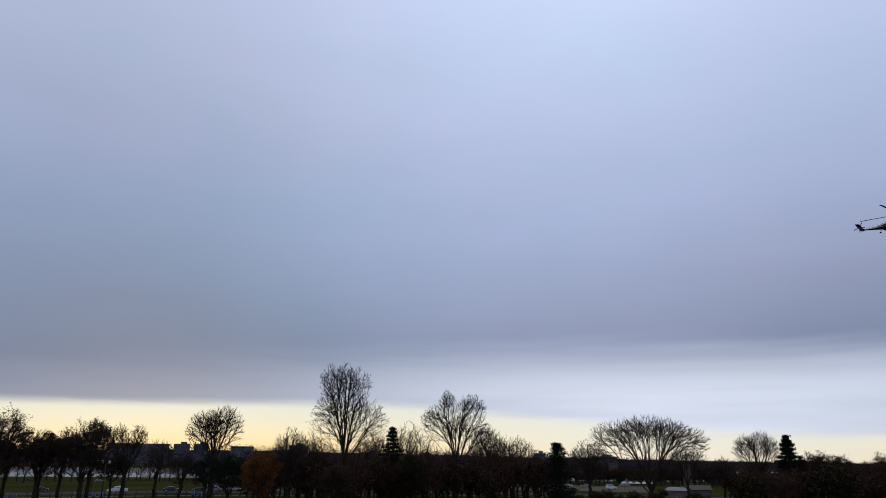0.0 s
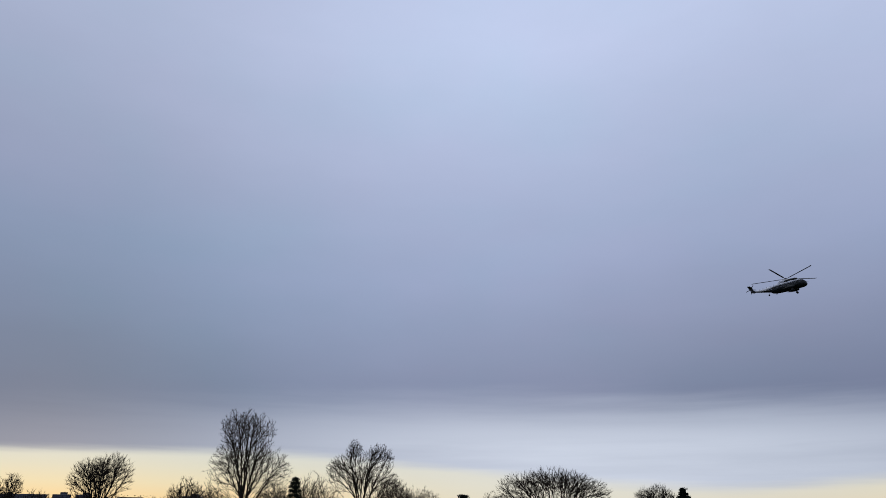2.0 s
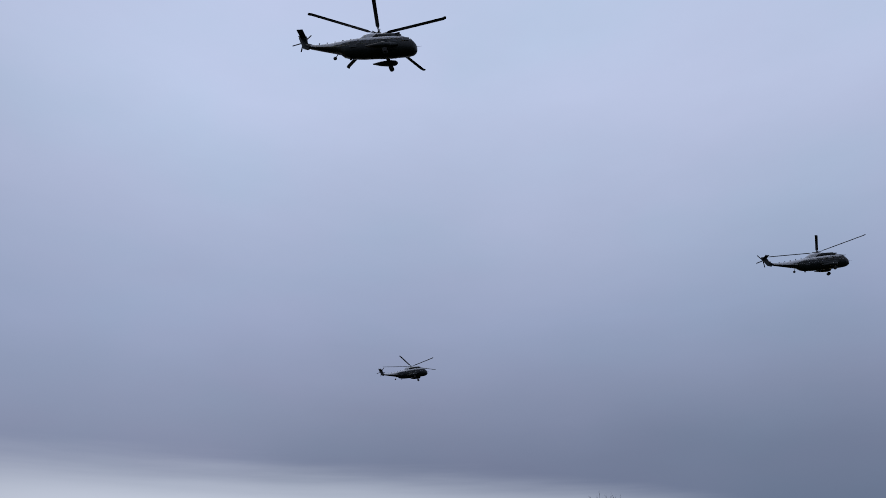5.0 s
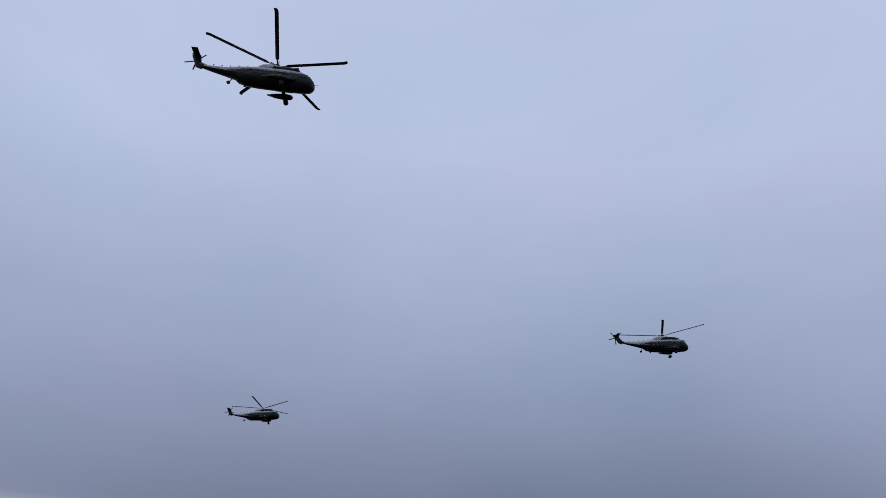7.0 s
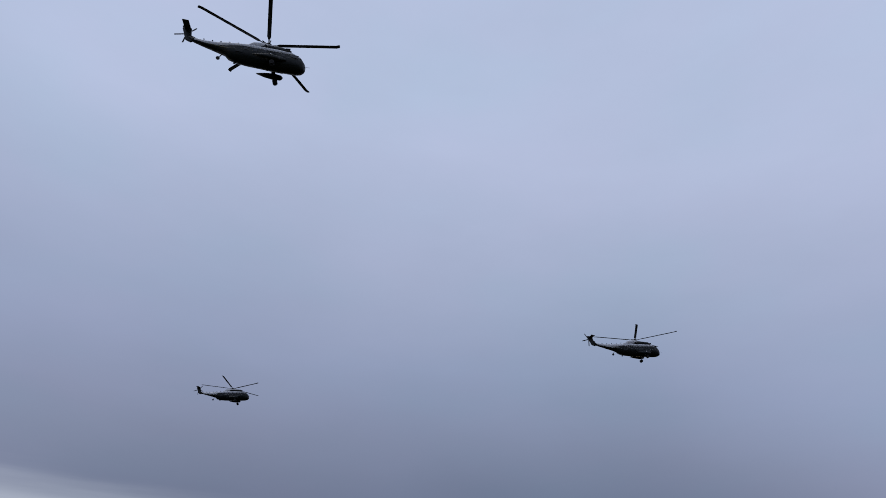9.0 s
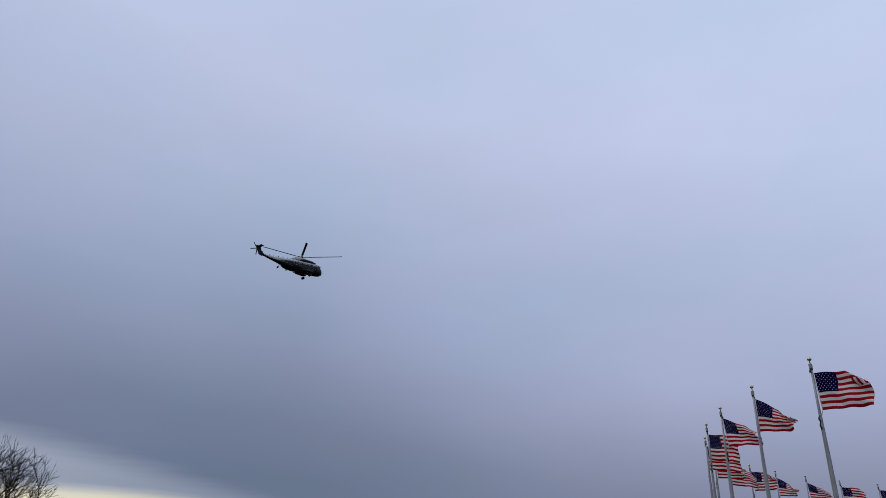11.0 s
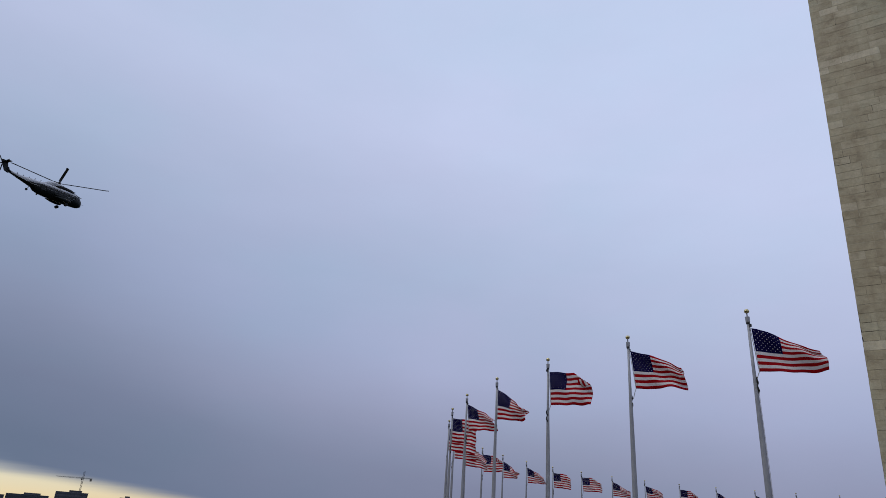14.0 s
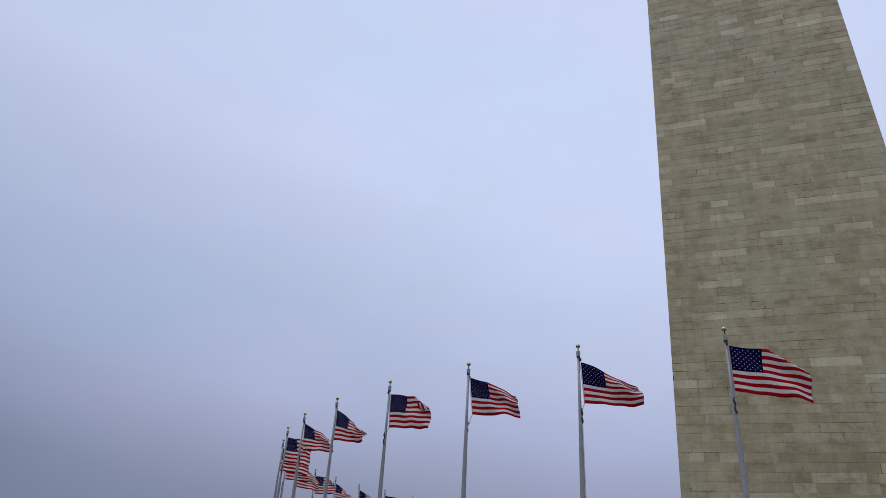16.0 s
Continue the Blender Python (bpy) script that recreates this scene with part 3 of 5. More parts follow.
WIND = 100.0  # degrees from +x in which the cloth streams
first_pole = build_flagpole()
flags = [build_flag(*q) for q in ((3, 2.2, 0.06, 0.42), (11, 1.82, 0.6, 0.0), (17, 1.9, 0.08, 0.5), (23, 2.0, 0.6, 0.0), (31, 1.92, 0.05, 0.6), (42, 1.8, 0.72, 0.0), (57, 1.88, 0.45, 0.0))]
rnd = random.Random(5)
for i in range(25):
    a = -STEP * i + (0.002 if i == 0 else 0.0)
    x, y = RING * math.cos(a), RING * math.sin(a)
    spot = pose(x, y, 0, 0, 0, rnd.uniform(-180, 180))
    if i == 0:
        first_pole.matrix_basis = pose(x, y, 0, 0, 0, 20)
    else:
        copy_thing(first_pole, spot)
    w = WIND + rnd.uniform(-9, 9)
    d = Vector((math.cos(radians(w)), math.sin(radians(w))))
    m = pose(x + d.x * 0.07, y + d.y * 0.07, 7.3 + rnd.uniform(-0.02, 0.02), 0, rnd.uniform(-2, 5), w)
    src = flags[(i * 3) % 7]
    if i < 7 and (i * 3) % 7 not in [(k * 3) % 7 for k in range(i)]:
        src.matrix_basis = m
    else:
        copy_thing(src, m)


# ---- helicopters ----
def build_helicopter(phase):
    """Nose along +x, z up, rotor hub at the origin."""
    h = empty("helicopter")
    Z = -2.35  # centre line of the cabin below the hub

    def up(rows):
        return [(x, zb + Z, zt + Z, hw, k) for x, zb, zt, hw, k in rows]
    body = loft(up([
        (5.42, -0.78, -0.2, 0.2, 0.2), (5.28, -1.05, 0.12, 0.56, 0.2), (4.95, -1.26, 0.5, 0.86, 0.25), (4.4, -1.4, 0.88, 1.04, 0.35),
        (3.7, -1.46, 1.1, 1.13, 0.45), (2.4, -1.5, 1.2, 1.16, 0.5), (0.5, -1.5, 1.22, 1.16, 0.5), (-1.8, -1.46, 1.2, 1.14, 0.5),
        (-3.3, -1.34, 1.17, 1.06, 0.5), (-4.3, -1.08, 1.11, 0.93, 0.5), (-4.9, -0.55, 1.05, 0.8, 0.4), (-6.2, -0.18, 0.96, 0.6, 0.3),
        (-7.8, 0.24, 0.94, 0.43, 0.2), (-9.2, 0.62, 1.12, 0.31, 0.2), (-10.0, 0.98, 1.5, 0.22, 0.2)]), 22)
    part("fuselage", body, HULL_GREEN, h, "dark olive green boat-hulled fuselage", True)
    # white upper deck as a close shell over the cabin roof and tail boom
    deck_ = loft(up([(4.1, 0.6, 1.04, 0.72, 0), (3.5, 0.5, 1.2, 0.99, 0), (1.5, 0.46, 1.27, 1.05, 0), (-2.5, 0.4, 1.24, 1.03, 0),
                     (-4.5, 0.05, 1.14, 0.9, 0), (-6.2, 0.08, 1.0, 0.635, 0), (-7.8, 0.36, 0.98, 0.46, 0), (-9.2, 0.7, 1.15, 0.335, 0)]), 18)
    part("upper_deck", deck_, HULL_WHITE, h, "white painted cabin roof and boom top", True)
    part("waist_stripe", loft(up([(4.3, -0.1, 0.08, 1.06, 0), (3.6, -0.1, 0.08, 1.16, 0), (-2.0, -0.1, 0.08, 1.175, 0), (-4.4, -0.08, 0.1, 0.965, 0), (-5.2, 0.0, 0.16, 0.815, 0), (-7.8, 0.44, 0.58, 0.475, 0)]), 16), HULL_WHITE, h, "thin pale waist stripe")
    for s in (1, -1):
        cowl = loft([(x, zb + Z, zt + Z, hw, 0) for x, zb, zt, hw in ((3.1, 1.3, 1.66, 0.18), (2.7, 1.18, 1.84, 0.32), (1.5, 1.12, 1.92, 0.38), (0.2, 1.12, 1.9, 0.38), (-0.6, 1.2, 1.74, 0.26))], 14)
        bmesh.ops.translate(cowl, verts=cowl.verts, vec=(0, 0.42 * s, 0))
        part("engine_cowl", cowl, HULL_GREEN, h, "rounded engine cowling", True)
        intake = cyl_bm(0.24, 0.2, 0.12, 14, pose(3.14, 0.42 * s, Z + 1.48, 0, 90, 0))
        part("air_intake", intake, DARK_METAL, h, "dark round air intake")
        ex = cyl_bm(0.14, 0.17, 0.45, 10, pose(0.0, 0.86 * s, Z + 1.42, 70 * s, 0, 0))
        part("exhaust_pipe", ex, DARK_METAL, h)
    part("gearbox_fairing", loft(up([(1.3, 1.15, 1.8, 0.4, 0), (0.6, 1.15, 2.2, 0.66, 0), (-0.8, 1.15, 2.26, 0.74, 0), (-1.8, 1.15, 2.08, 0.66, 0), (-2.5, 1.13, 1.6, 0.4, 0), (-3.2, 1.1, 1.3, 0.2, 0)]), 14), HULL_WHITE, h, "pale gearbox fairing", True)
    part("mast", cyl_bm(0.17, 0.13, 0.6, 12, pose(0, 0, -0.25)), DARK_METAL, h)
    hub = part("rotor_hub", cyl_bm(0.5, 0.42, 0.22, 15, pose(0, 0, 0)), DARK_METAL, h)
    part("hub_cap", cyl_bm(0.2, 0.12, 0.16, 12, pose(0, 0, 0.18)), DARK_METAL, hub)
    for k in range(5):
        bm = bmesh.new()
        prev = None
        for r, c, t_ in ((0.45, 0.07, 0.05), (1.1, 0.09, 0.05), (1.5, 0.25, 0.035), (8.95, 0.25, 0.03), (9.35, 0.25, 0.025), (9.45, 0.16, 0.02)):
            zc = 0.02 + 0.028 * r + 0.0022 * r * r
            sweep = (-0.16 if r > 9.4 else -0.1) if r > 9.2 else 0.0
            ring = [bm.verts.new((r, y + sweep, zc + z)) for y, z in ((c, 0.0), (c * 0.3, t_), (-c, 0.0), (c * 0.3, -t_))]
            if prev:
                for q in range(4):
                    bm.faces.new((prev[q], prev[(q + 1) % 4], ring[(q + 1) % 4], ring[q]))
            else:
                bm.faces.new(ring)
            prev = ring
        bm.faces.new(prev)
        bmesh.ops.rotate(bm, verts=bm.verts, cent=(0, 0, 0), matrix=Matrix.Rotation(radians(72 * k + phase), 3, "Z"))
        part("rotor_blade", bm, BLADE, h, "long black main rotor blade")
        part("blade_damper", cyl_bm(0.06, 0.06, 0.6, 8, Matrix.Rotation(radians(72 * k + phase + 14), 4, "Z") @ pose(0.7, 0, 0.06, 0, 90, 0)), DARK_METAL, hub)
    # tail pylon, stabiliser and tail rotor
    bm = bmesh.new()
    prof = [(-9.0, 0.98), (-9.6, 0.5), (-10.35, 0.75), (-11.25, 2.5), (-11.2, 2.78), (-10.15, 2.78), (-9.85, 1.5)]
    lay_ = []
    for y in (-0.13, 0.13):
        lay_.append([bm.verts.new((x, y, z + Z)) for x, z in prof])
    bm.faces.new(lay_[0])
    bm.faces.new(lay_[1])
    for k in range(len(prof)):
        bm.faces.new((lay_[0][k], lay_[0][(k + 1) % len(prof)], lay_[1][(k + 1) % len(prof)], lay_[1][k]))
    part("tail_pylon", bm, HULL_GREEN, h, "swept dark green tail pylon", bevel=0.04)
    part("stabiliser", box_at(-10.5, -0.95, Z + 2.45, 0.85, 1.6, 0.09), HULL_GREEN, h, bevel=0.02)
    tail = part("tail_rotor_hub", cyl_bm(0.14, 0.1, 0.4, 10, pose(-10.75, 0.32, Z + 2.2, 90, 0, 0)), DARK_METAL, h)
    for k in range(5):
        bm = box_bm(1.45, 0.035, 0.2, pose(-10.75, 0.5, Z + 2.2) @ Matrix.Rotation(radians(72 * k + 20), 4, "Y") @ pose(0.83, 0, 0))
        part("tail_rotor_blade", bm, BLADE, tail, bevel=0.012)
    # sponsons with wheels
    for s in (1, -1):
        sp = part("sponson", loft([(2.5, Z - 1.36, Z - 1.1, 0.12, 0), (2.25, Z - 1.56, Z - 0.94, 0.32, 0), (1.4, Z - 1.64, Z - 0.86, 0.42, 0), (0.2, Z - 1.52, Z - 1.0, 0.32, 0), (-0.9, Z - 1.3, Z - 1.18, 0.08, 0)], 12), HULL_GREEN, h, "streamlined float sponson", True)
        sp.location = (0, 1.75 * s, 0.16)
        part("sponson_strut", box_bm(0.5, 1.0, 0.12, pose(1.3, 1.3 * s, Z - 0.86, -14 * s, 0, 0)), HULL_GREEN, h, bevel=0.03)
        leg = part("landing_leg", cyl_bm(0.07, 0.06, 0.75, 8, pose(1.75, 1.75 * s, Z - 1.6)), DARK_METAL, h)
        for o in (-0.19, 0.19):
            part("wheel", cyl_bm(0.32, 0.32, 0.2, 14, pose(1.75, (1.75 + o) * s, Z - 1.95, 90, 0, 0)), RUBBER, leg, "black rubber tyre")
    leg = part("tail_wheel_leg", cyl_bm(0.06, 0.05, 0.9, 8, pose(-5.35, 0, Z - 0.85, 0, 22, 0)), DARK_METAL, h)
    part("wheel", cyl_bm(0.24, 0.24, 0.16, 12, pose(-5.55, 0, Z - 1.25, 90, 0, 0)), RUBBER, leg, "black rubber tyre")
    # glazing and doors
    for s in (1, -1):
        part("cockpit_side_window", box_bm(0.85, 0.03, 0.55, pose(4.05, 1.085 * s, Z + 0.36, 10 * s, 0, -9 * s)), GLASS_DARK, h, "dark cockpit side window", bevel=0.01)
        part("windscreen", box_bm(0.04, 0.66, 0.58, pose(4.72, 0.4 * s, Z + 0.6, 0, -42, 16 * s)), GLASS_DARK, h, "dark raked windscreen pane", bevel=0.01)
        for x in (2.6, 1.4, 0.2, -1.0, -2.2):
            part("cabin_window", box_bm(0.5, 0.03, 0.5, pose(x, 1.15 * s, Z + 0.22)), GLASS_DARK, h, "square dark cabin window", bevel=0.01)
        part("cabin_door", box_bm(0.95, 0.03, 0.95, pose(3.2 if s > 0 else -2.95, (1.135 if s > 0 else 1.07) * s, Z - 0.02)), HULL_GREEN, h, bevel=0.01)
    part("nose_dome", ball_bm(0.3, pose(5.2, 0, Z - 0.75), 12, 8), DARK_METAL, h, "black nose sensor dome", True)
    for k, x in enumerate((-3.6, -4.7, -5.8, -6.9, -8.0)):
        top = (1.26, 1.18, 1.06, 1.02, 1.04)[k]
        for s in (1, -1):
            rod = part("aerial", box_bm(0.1, 0.07, 0.34, pose(x, (0.42 - 0.05 * k) * s, Z + top + 0.0, -24 * s, 0, 0)), DARK_METAL, h, "short dark aerial post", bevel=0.012)
            part("aerial_bar", box_bm(0.2, 0.05, 0.06, pose(x, (0.48 - 0.05 * k) * s, Z + top + 0.15, -24 * s, 0, 0)), DARK_METAL, rod)
    # blister bays, steps and lights that break up the hull
    for s in (1, -1):
        part("pylon_fairing", loft([(-0.6, Z - 0.62, Z - 0.3, 0.1, 0), (0.4, Z - 0.8, Z - 0.16, 0.2, 0), (2.4, Z - 0.82, Z - 0.14, 0.2, 0), (3.1, Z - 0.64, Z - 0.34, 0.08, 0)], 10), HULL_GREEN, h, "low blister above the float strut", True).location = (0, 1.14 * s, 0)
        part("navigation_light", ball_bm(0.09, pose(1.4, 2.2 * s, Z - 0.95), 8, 6), RED_LAMP if s > 0 else CLEAR_LAMP, h)
        part("drip_rail", box_at(0.2, 1.14 * s, Z + 0.52, 6.2, 0.05, 0.05), HULL_WHITE, h, "pale rail over the cabin windows")
    part("dorsal_spine", loft(up([(-2.9, 1.1, 1.34, 0.24, 0), (-4.6, 1.05, 1.24, 0.2, 0), (-7.0, 0.9, 1.05, 0.14, 0), (-9.0, 1.0, 1.16, 0.08, 0)]), 8), HULL_WHITE, h, "pale spine along the boom", True)
    for x in (0.9, -0.5, -3.4):
        part("belly_aerial", box_at(x, 0.15, Z - 1.45, 0.3, 0.03, 0.24), DARK_METAL, h)
    part("pitot", cyl_bm(0.02, 0.015, 0.9, 6, pose(5.6, -0.25, Z - 0.3, 0, 90, 0)), DARK_METAL, h)
    part("rescue_hoist", cyl_bm(0.12, 0.12, 0.6, 8, pose(2.9, -1.12, Z + 1.3, 0, 80, 0)), DARK_METAL, h)
    tagged(h, "dark olive helicopter with white roof, airborne, rotor still", "helicopter", "helicopters in formation")
    return h


def fly(ob, head, height, dist, course, nose, bank):
    """Hub at a heading and elevation from the camera; course is where the nose points, as a heading."""
    e = radians(height)
    p = away(head, dist * math.cos(e), EYE[2] + dist * math.sin(e))
    return pose(*p) @ Matrix.Rotation(radians(course + 90), 4, "Z") @ Matrix.Rotation(radians(nose), 4, "Y") @ Matrix.Rotation(radians(bank), 4, "X")


for phase, where in ((62.0, (205.02, 44.85, 93, 98.7, 5.2, 2.4)), (34.0, (165.88, 22.85, 159, 100.4, -3.6, 4.0)), (49.0, (200.89, 17.16, 223, 92.8, -2.9, -2.6))):
    heli = build_helicopter(phase)
    heli.matrix_basis = fly(heli, *where)


# ---- trees ----
def fast_mesh(name, verts, faces, mat, parent=None, label=""):
    """A mesh object from arrays: verts (n, 3), faces (m, 3) or (m, 4)."""
    verts, faces = np.asarray(verts, dtype=np.float32), np.asarray(faces, dtype=np.int32)
    k = faces.shape[1]
    me = bpy.data.meshes.new(name)
    me.vertices.add(len(verts))
    me.vertices.foreach_set("co", verts.ravel())
    me.loops.add(faces.size)
    me.loops.foreach_set("vertex_index", faces.ravel())
    me.polygons.add(len(faces))
    me.polygons.foreach_set("loop_start", np.arange(0, faces.size, k, dtype=np.int32))
    me.update(calc_edges=True)
    me.materials.append(mat)
    ob = new(name, me)
    if parent is not None:
        ob.parent = parent
    if label:
        ob["label"] = label
    return ob


def prisms(p0, p1, r0, r1, sides):
    """Tapered prisms between pairs of points, as verts and quads."""
    d = p1 - p0
    d /= np.linalg.norm(d, axis=1, keepdims=True) + 1e-9
    ref = np.where(np.abs(d[:, 2:3]) < 0.8, np.array([[0.0, 0.0, 1.0]]), np.array([[1.0, 0.0, 0.0]]))
    a = np.cross(d, ref)
    a /= np.linalg.norm(a, axis=1, keepdims=True) + 1e-9
    b = np.cross(d, a)
    w = np.arange(sides) * 2 * math.pi / sides
    ring = a[:, None, :] * np.cos(w)[None, :, None] + b[:, None, :] * np.sin(w)[None, :, None]
    lo, hi = p0[:, None, :] + ring * r0[:, None, None], p1[:, None, :] + ring * r1[:, None, None]
    verts = np.concatenate([lo, hi], axis=1).reshape(-1, 3)
    base = (np.arange(len(p0)) * 2 * sides)[:, None]
    k = np.arange(sides)[None, :]
    k2 = (k + 1) % sides
    faces = np.stack([base + k, base + k2, base + sides + k2, base + sides + k], axis=2).reshape(-1, 4)
    return verts, faces


def spot_in(rng, lobes, shell, deep):
    """A random place in one of the crown's lobes (dx, dy, z, rx, ry, rz); shell near 1 keeps to the outside."""
    sizes = np.array([l[3] * l[4] * l[5] for l in lobes]) ** 0.75
    l = lobes[int(rng.choice(len(lobes), p=sizes / sizes.sum()))]
    v = rng.normal(size=3)
    v /= np.linalg.norm(v)
    if v[2] < -0.25 and rng.random() > deep:
        v[2] = -v[2]
    r = shell + (1 - shell) * rng.random()
    return np.array(l[:3]) + v * r * np.array(l[3:])


def tree_frame(seed, lobes, fork, limbs=9, mids=70, fines=420, sprigs=1500, crook=0.10, deep=0.35, lift=0.28):
    """Grows a tree limb by limb: each new shoot leaves the nearest older wood that points its way."""
    rng = np.random.default_rng(seed)
    cap = 60000
    P, D, par, lev = np.zeros((cap, 3)), np.zeros((cap, 3)), np.zeros(cap, dtype=np.int64), np.zeros(cap, dtype=np.int64)
    n = 0
    fork = np.array(fork, dtype=float)
    for i in range(5):
        P[n] = fork * i / 4 + (np.array([rng.normal(0, 0.08), rng.normal(0, 0.08), 0]) if 0 < i < 4 else 0)
        P[n, 2] = -0.5 + (fork[2] + 0.5) * i / 4
        D[n], par[n] = (0, 0, 1), n - 1
        n += 1
    root_n = n - 1

    def shoot(target, src, level, step):
        nonlocal n
        a, d0 = P[src].copy(), D[src]
        gap = np.linalg.norm(target - a)
        if gap < 0.15 or n + 80 > cap:
            return
        bend = a + d0 * gap * (0.34 if level else lift)
        count = max(2, int(gap / step))
        prev, last = src, a
        for i in range(1, count + 1):
            f = i / count
            q = a * (1 - f) ** 2 + bend * 2 * f * (1 - f) + target * f * f
            q = q + rng.normal(size=3) * crook * step * (1 if i < count else 0.3)
            d = q - last
            P[n], D[n], par[n], lev[n] = q, d / (np.linalg.norm(d) + 1e-9), prev, level
            prev, last = n, q
            n += 1

    for k in range(limbs):
        shoot(spot_in(rng, lobes, 0.72, 0.0), root_n - (1 if k % 3 == 0 else 0), 0, 0.8)
    for level, count, shell, step, turn_cost in ((1, mids, 0.7, 1.0, 9.0), (2, fines, 0.6, 0.85, 5.0), (3, sprigs, 0.5, 0.75, 3.0)):
        for k in range(count):
            t = spot_in(rng, lobes, shell if k % 4 else 0.3, deep)
            m = n
            v = t - P[root_n:m]
            dist = np.linalg.norm(v, axis=1) + 1e-6
            c = (v * D[root_n:m]).sum(axis=1) / dist
            older = np.linalg.norm(P[root_n:m] - fork, axis=1) > np.linalg.norm(t - fork) - 0.3
            cost = dist * (1 + turn_cost * (1 - c)) + np.where(c < 0.5, 60.0, 0.0) + np.where(older, 40.0, 0.0)
            cost[0] += 1.5
            shoot(t, root_n + int(np.argmin(cost)), level, step)
    P, D, par, lev = P[:n], D[:n], par[:n], lev[:n]
    tips = np.ones(n)
    has = np.zeros(n, dtype=bool)
    has[par[1:]] = True
    tips[has] = 0
    for i in range(n - 1, 0, -1):
        tips[par[i]] += tips[i]
    return P, D, par, lev, tips, has


def tree_parts(t, seed, frame_, bark, trunk_r, twigs, twig_len=0.9, twig_r=0.013, fray=0.42):
    """Trunk and crown meshes under the tree t; returns the ends of the shoots."""
    P, D, par, lev, tips, has = frame_
    rng = np.random.default_rng(seed + 900)
    r = 0.012 + (trunk_r - 0.012) * (tips / tips.max()) ** 0.54
    kid = np.arange(1, len(P))
    r1 = r[kid]
    r0 = np.minimum(r[par[kid]], r1 * 1.25 + 0.004)
    low = kid < 5
    r0[low], r1[low] = r[0] * (1.35 - 0.3 * P[par[kid[low]], 2] / max(P[4, 2], 1)), r[0] * (1.3 - 0.3 * P[kid[low], 2] / max(P[4, 2], 1))
    p0, p1 = P[par[kid]], P[kid]
    p1 = p1 + (p1 - p0) * 0.06
    trunk = r1 > trunk_r * 0.42
    v, f = prisms(p0[trunk], p1[trunk], r0[trunk], r1[trunk], 8)
    fast_mesh("trunk", v, f, bark, t)
    mid = ~trunk & (r1 > 0.05)
    v1, f1 = prisms(p0[mid], p1[mid], r0[mid], r1[mid], 5)
    fine = ~trunk & ~mid
    v2, f2 = prisms(p0[fine], p1[fine], r0[fine], r1[fine], 3)
    # twigs: most stand round the ends, the rest along the thin shoots
    ends = np.flatnonzero(~has)
    thin = np.flatnonzero((r < 0.05) & (lev > 1))
    thin = thin if len(thin) else ends
    src = np.concatenate([rng.choice(ends, int(twigs * 0.6)), rng.choice(thin, twigs - int(twigs * 0.6))])
    side = rng.normal(size=(twigs, 3))
    out = P[src] - P[4]
    out /= np.linalg.norm(out, axis=1, keepdims=True) + 1e-6
    d = D[src] * 0.9 + side * fray + out * 0.25 + np.array([0, 0, 0.18])
    d /= np.linalg.norm(d, axis=1, keepdims=True)
    length = twig_len * rng.uniform(0.35, 1.0, twigs)[:, None]
    rr = twig_r * rng.uniform(0.7, 1.1, twigs)[:, None]
    a = np.cross(d, rng.normal(size=(twigs, 3)))
    a /= np.linalg.norm(a, axis=1, keepdims=True) + 1e-9
    b = np.cross(d, a)
    v3 = np.stack([P[src] + a * rr, P[src] + (b * 0.87 - a * 0.5) * rr, P[src] - (b * 0.87 + a * 0.5) * rr, P[src] + d * length], axis=1).reshape(-1, 3)
    f3 = ((np.arange(twigs) * 4)[:, None, None] + np.array([[0, 1, 3], [1, 2, 3], [2, 0, 3]])[None]).reshape(-1, 3)
    verts, faces, at = [], [], 0
    for v, f in ((v1, f1), (v2, f2), (v3, f3)):
        verts.append(v)
        faces.append((f if f.shape[1] == 3 else np.concatenate([f[:, [0, 1, 2]], f[:, [0, 2, 3]]])) + at)
        at += len(v)
    crown = fast_mesh("crown", np.concatenate(verts), np.concatenate(faces), bark, t, "bare leafless branches and twigs")
    return crown, P[ends], P[thin]


def round_crown(H, W, low, tall=1.0):
    """Lobes of an even crown of that height and width that begins at low times the height."""
    rz, rx = H * (1 - low) / 2, W / 2
    zc = H - rz
    return [(0, 0, zc, rx * 0.72, rx * 0.72, rz), (-rx * 0.36, rx * 0.2, zc - rz * 0.12, rx * 0.62, rx * 0.62, rz * 0.78 * tall),
            (rx * 0.38, -rx * 0.2, zc - rz * 0.06, rx * 0.6, rx * 0.62, rz * 0.84 * tall)]


def bare_tree(seed, H, W, style, label, bark=None, lobes=None, fork=None, twigs=9000, wood=1.0, **kw):
    t = empty("tree")
    low, fk = {"vase": (0.3, 0.17), "open": (0.22, 0.26), "wide": (0.25, 0.22), "fan": (0.12, 0.12), "tall": (0.2, 0.3)}[style]
    lobes = lobes or round_crown(H, W, low)
    fr = tree_frame(seed, lobes, fork or (0.1, 0.0, H * fk), crook={"open": 0.22, "wide": 0.14, "tall": 0.1}.get(style, 0.07), **kw)
    tree_parts(t, seed, fr, bark or BARK, (0.018 * H + 0.05) * wood, twigs, *{"vase": (1.25, 0.012, 0.2), "fan": (1.25, 0.012, 0.2), "tall": (0.72, 0.012, 0.5)}.get(style, (0.95, 0.013, 0.36)))
    return tagged(t, label, "tree")


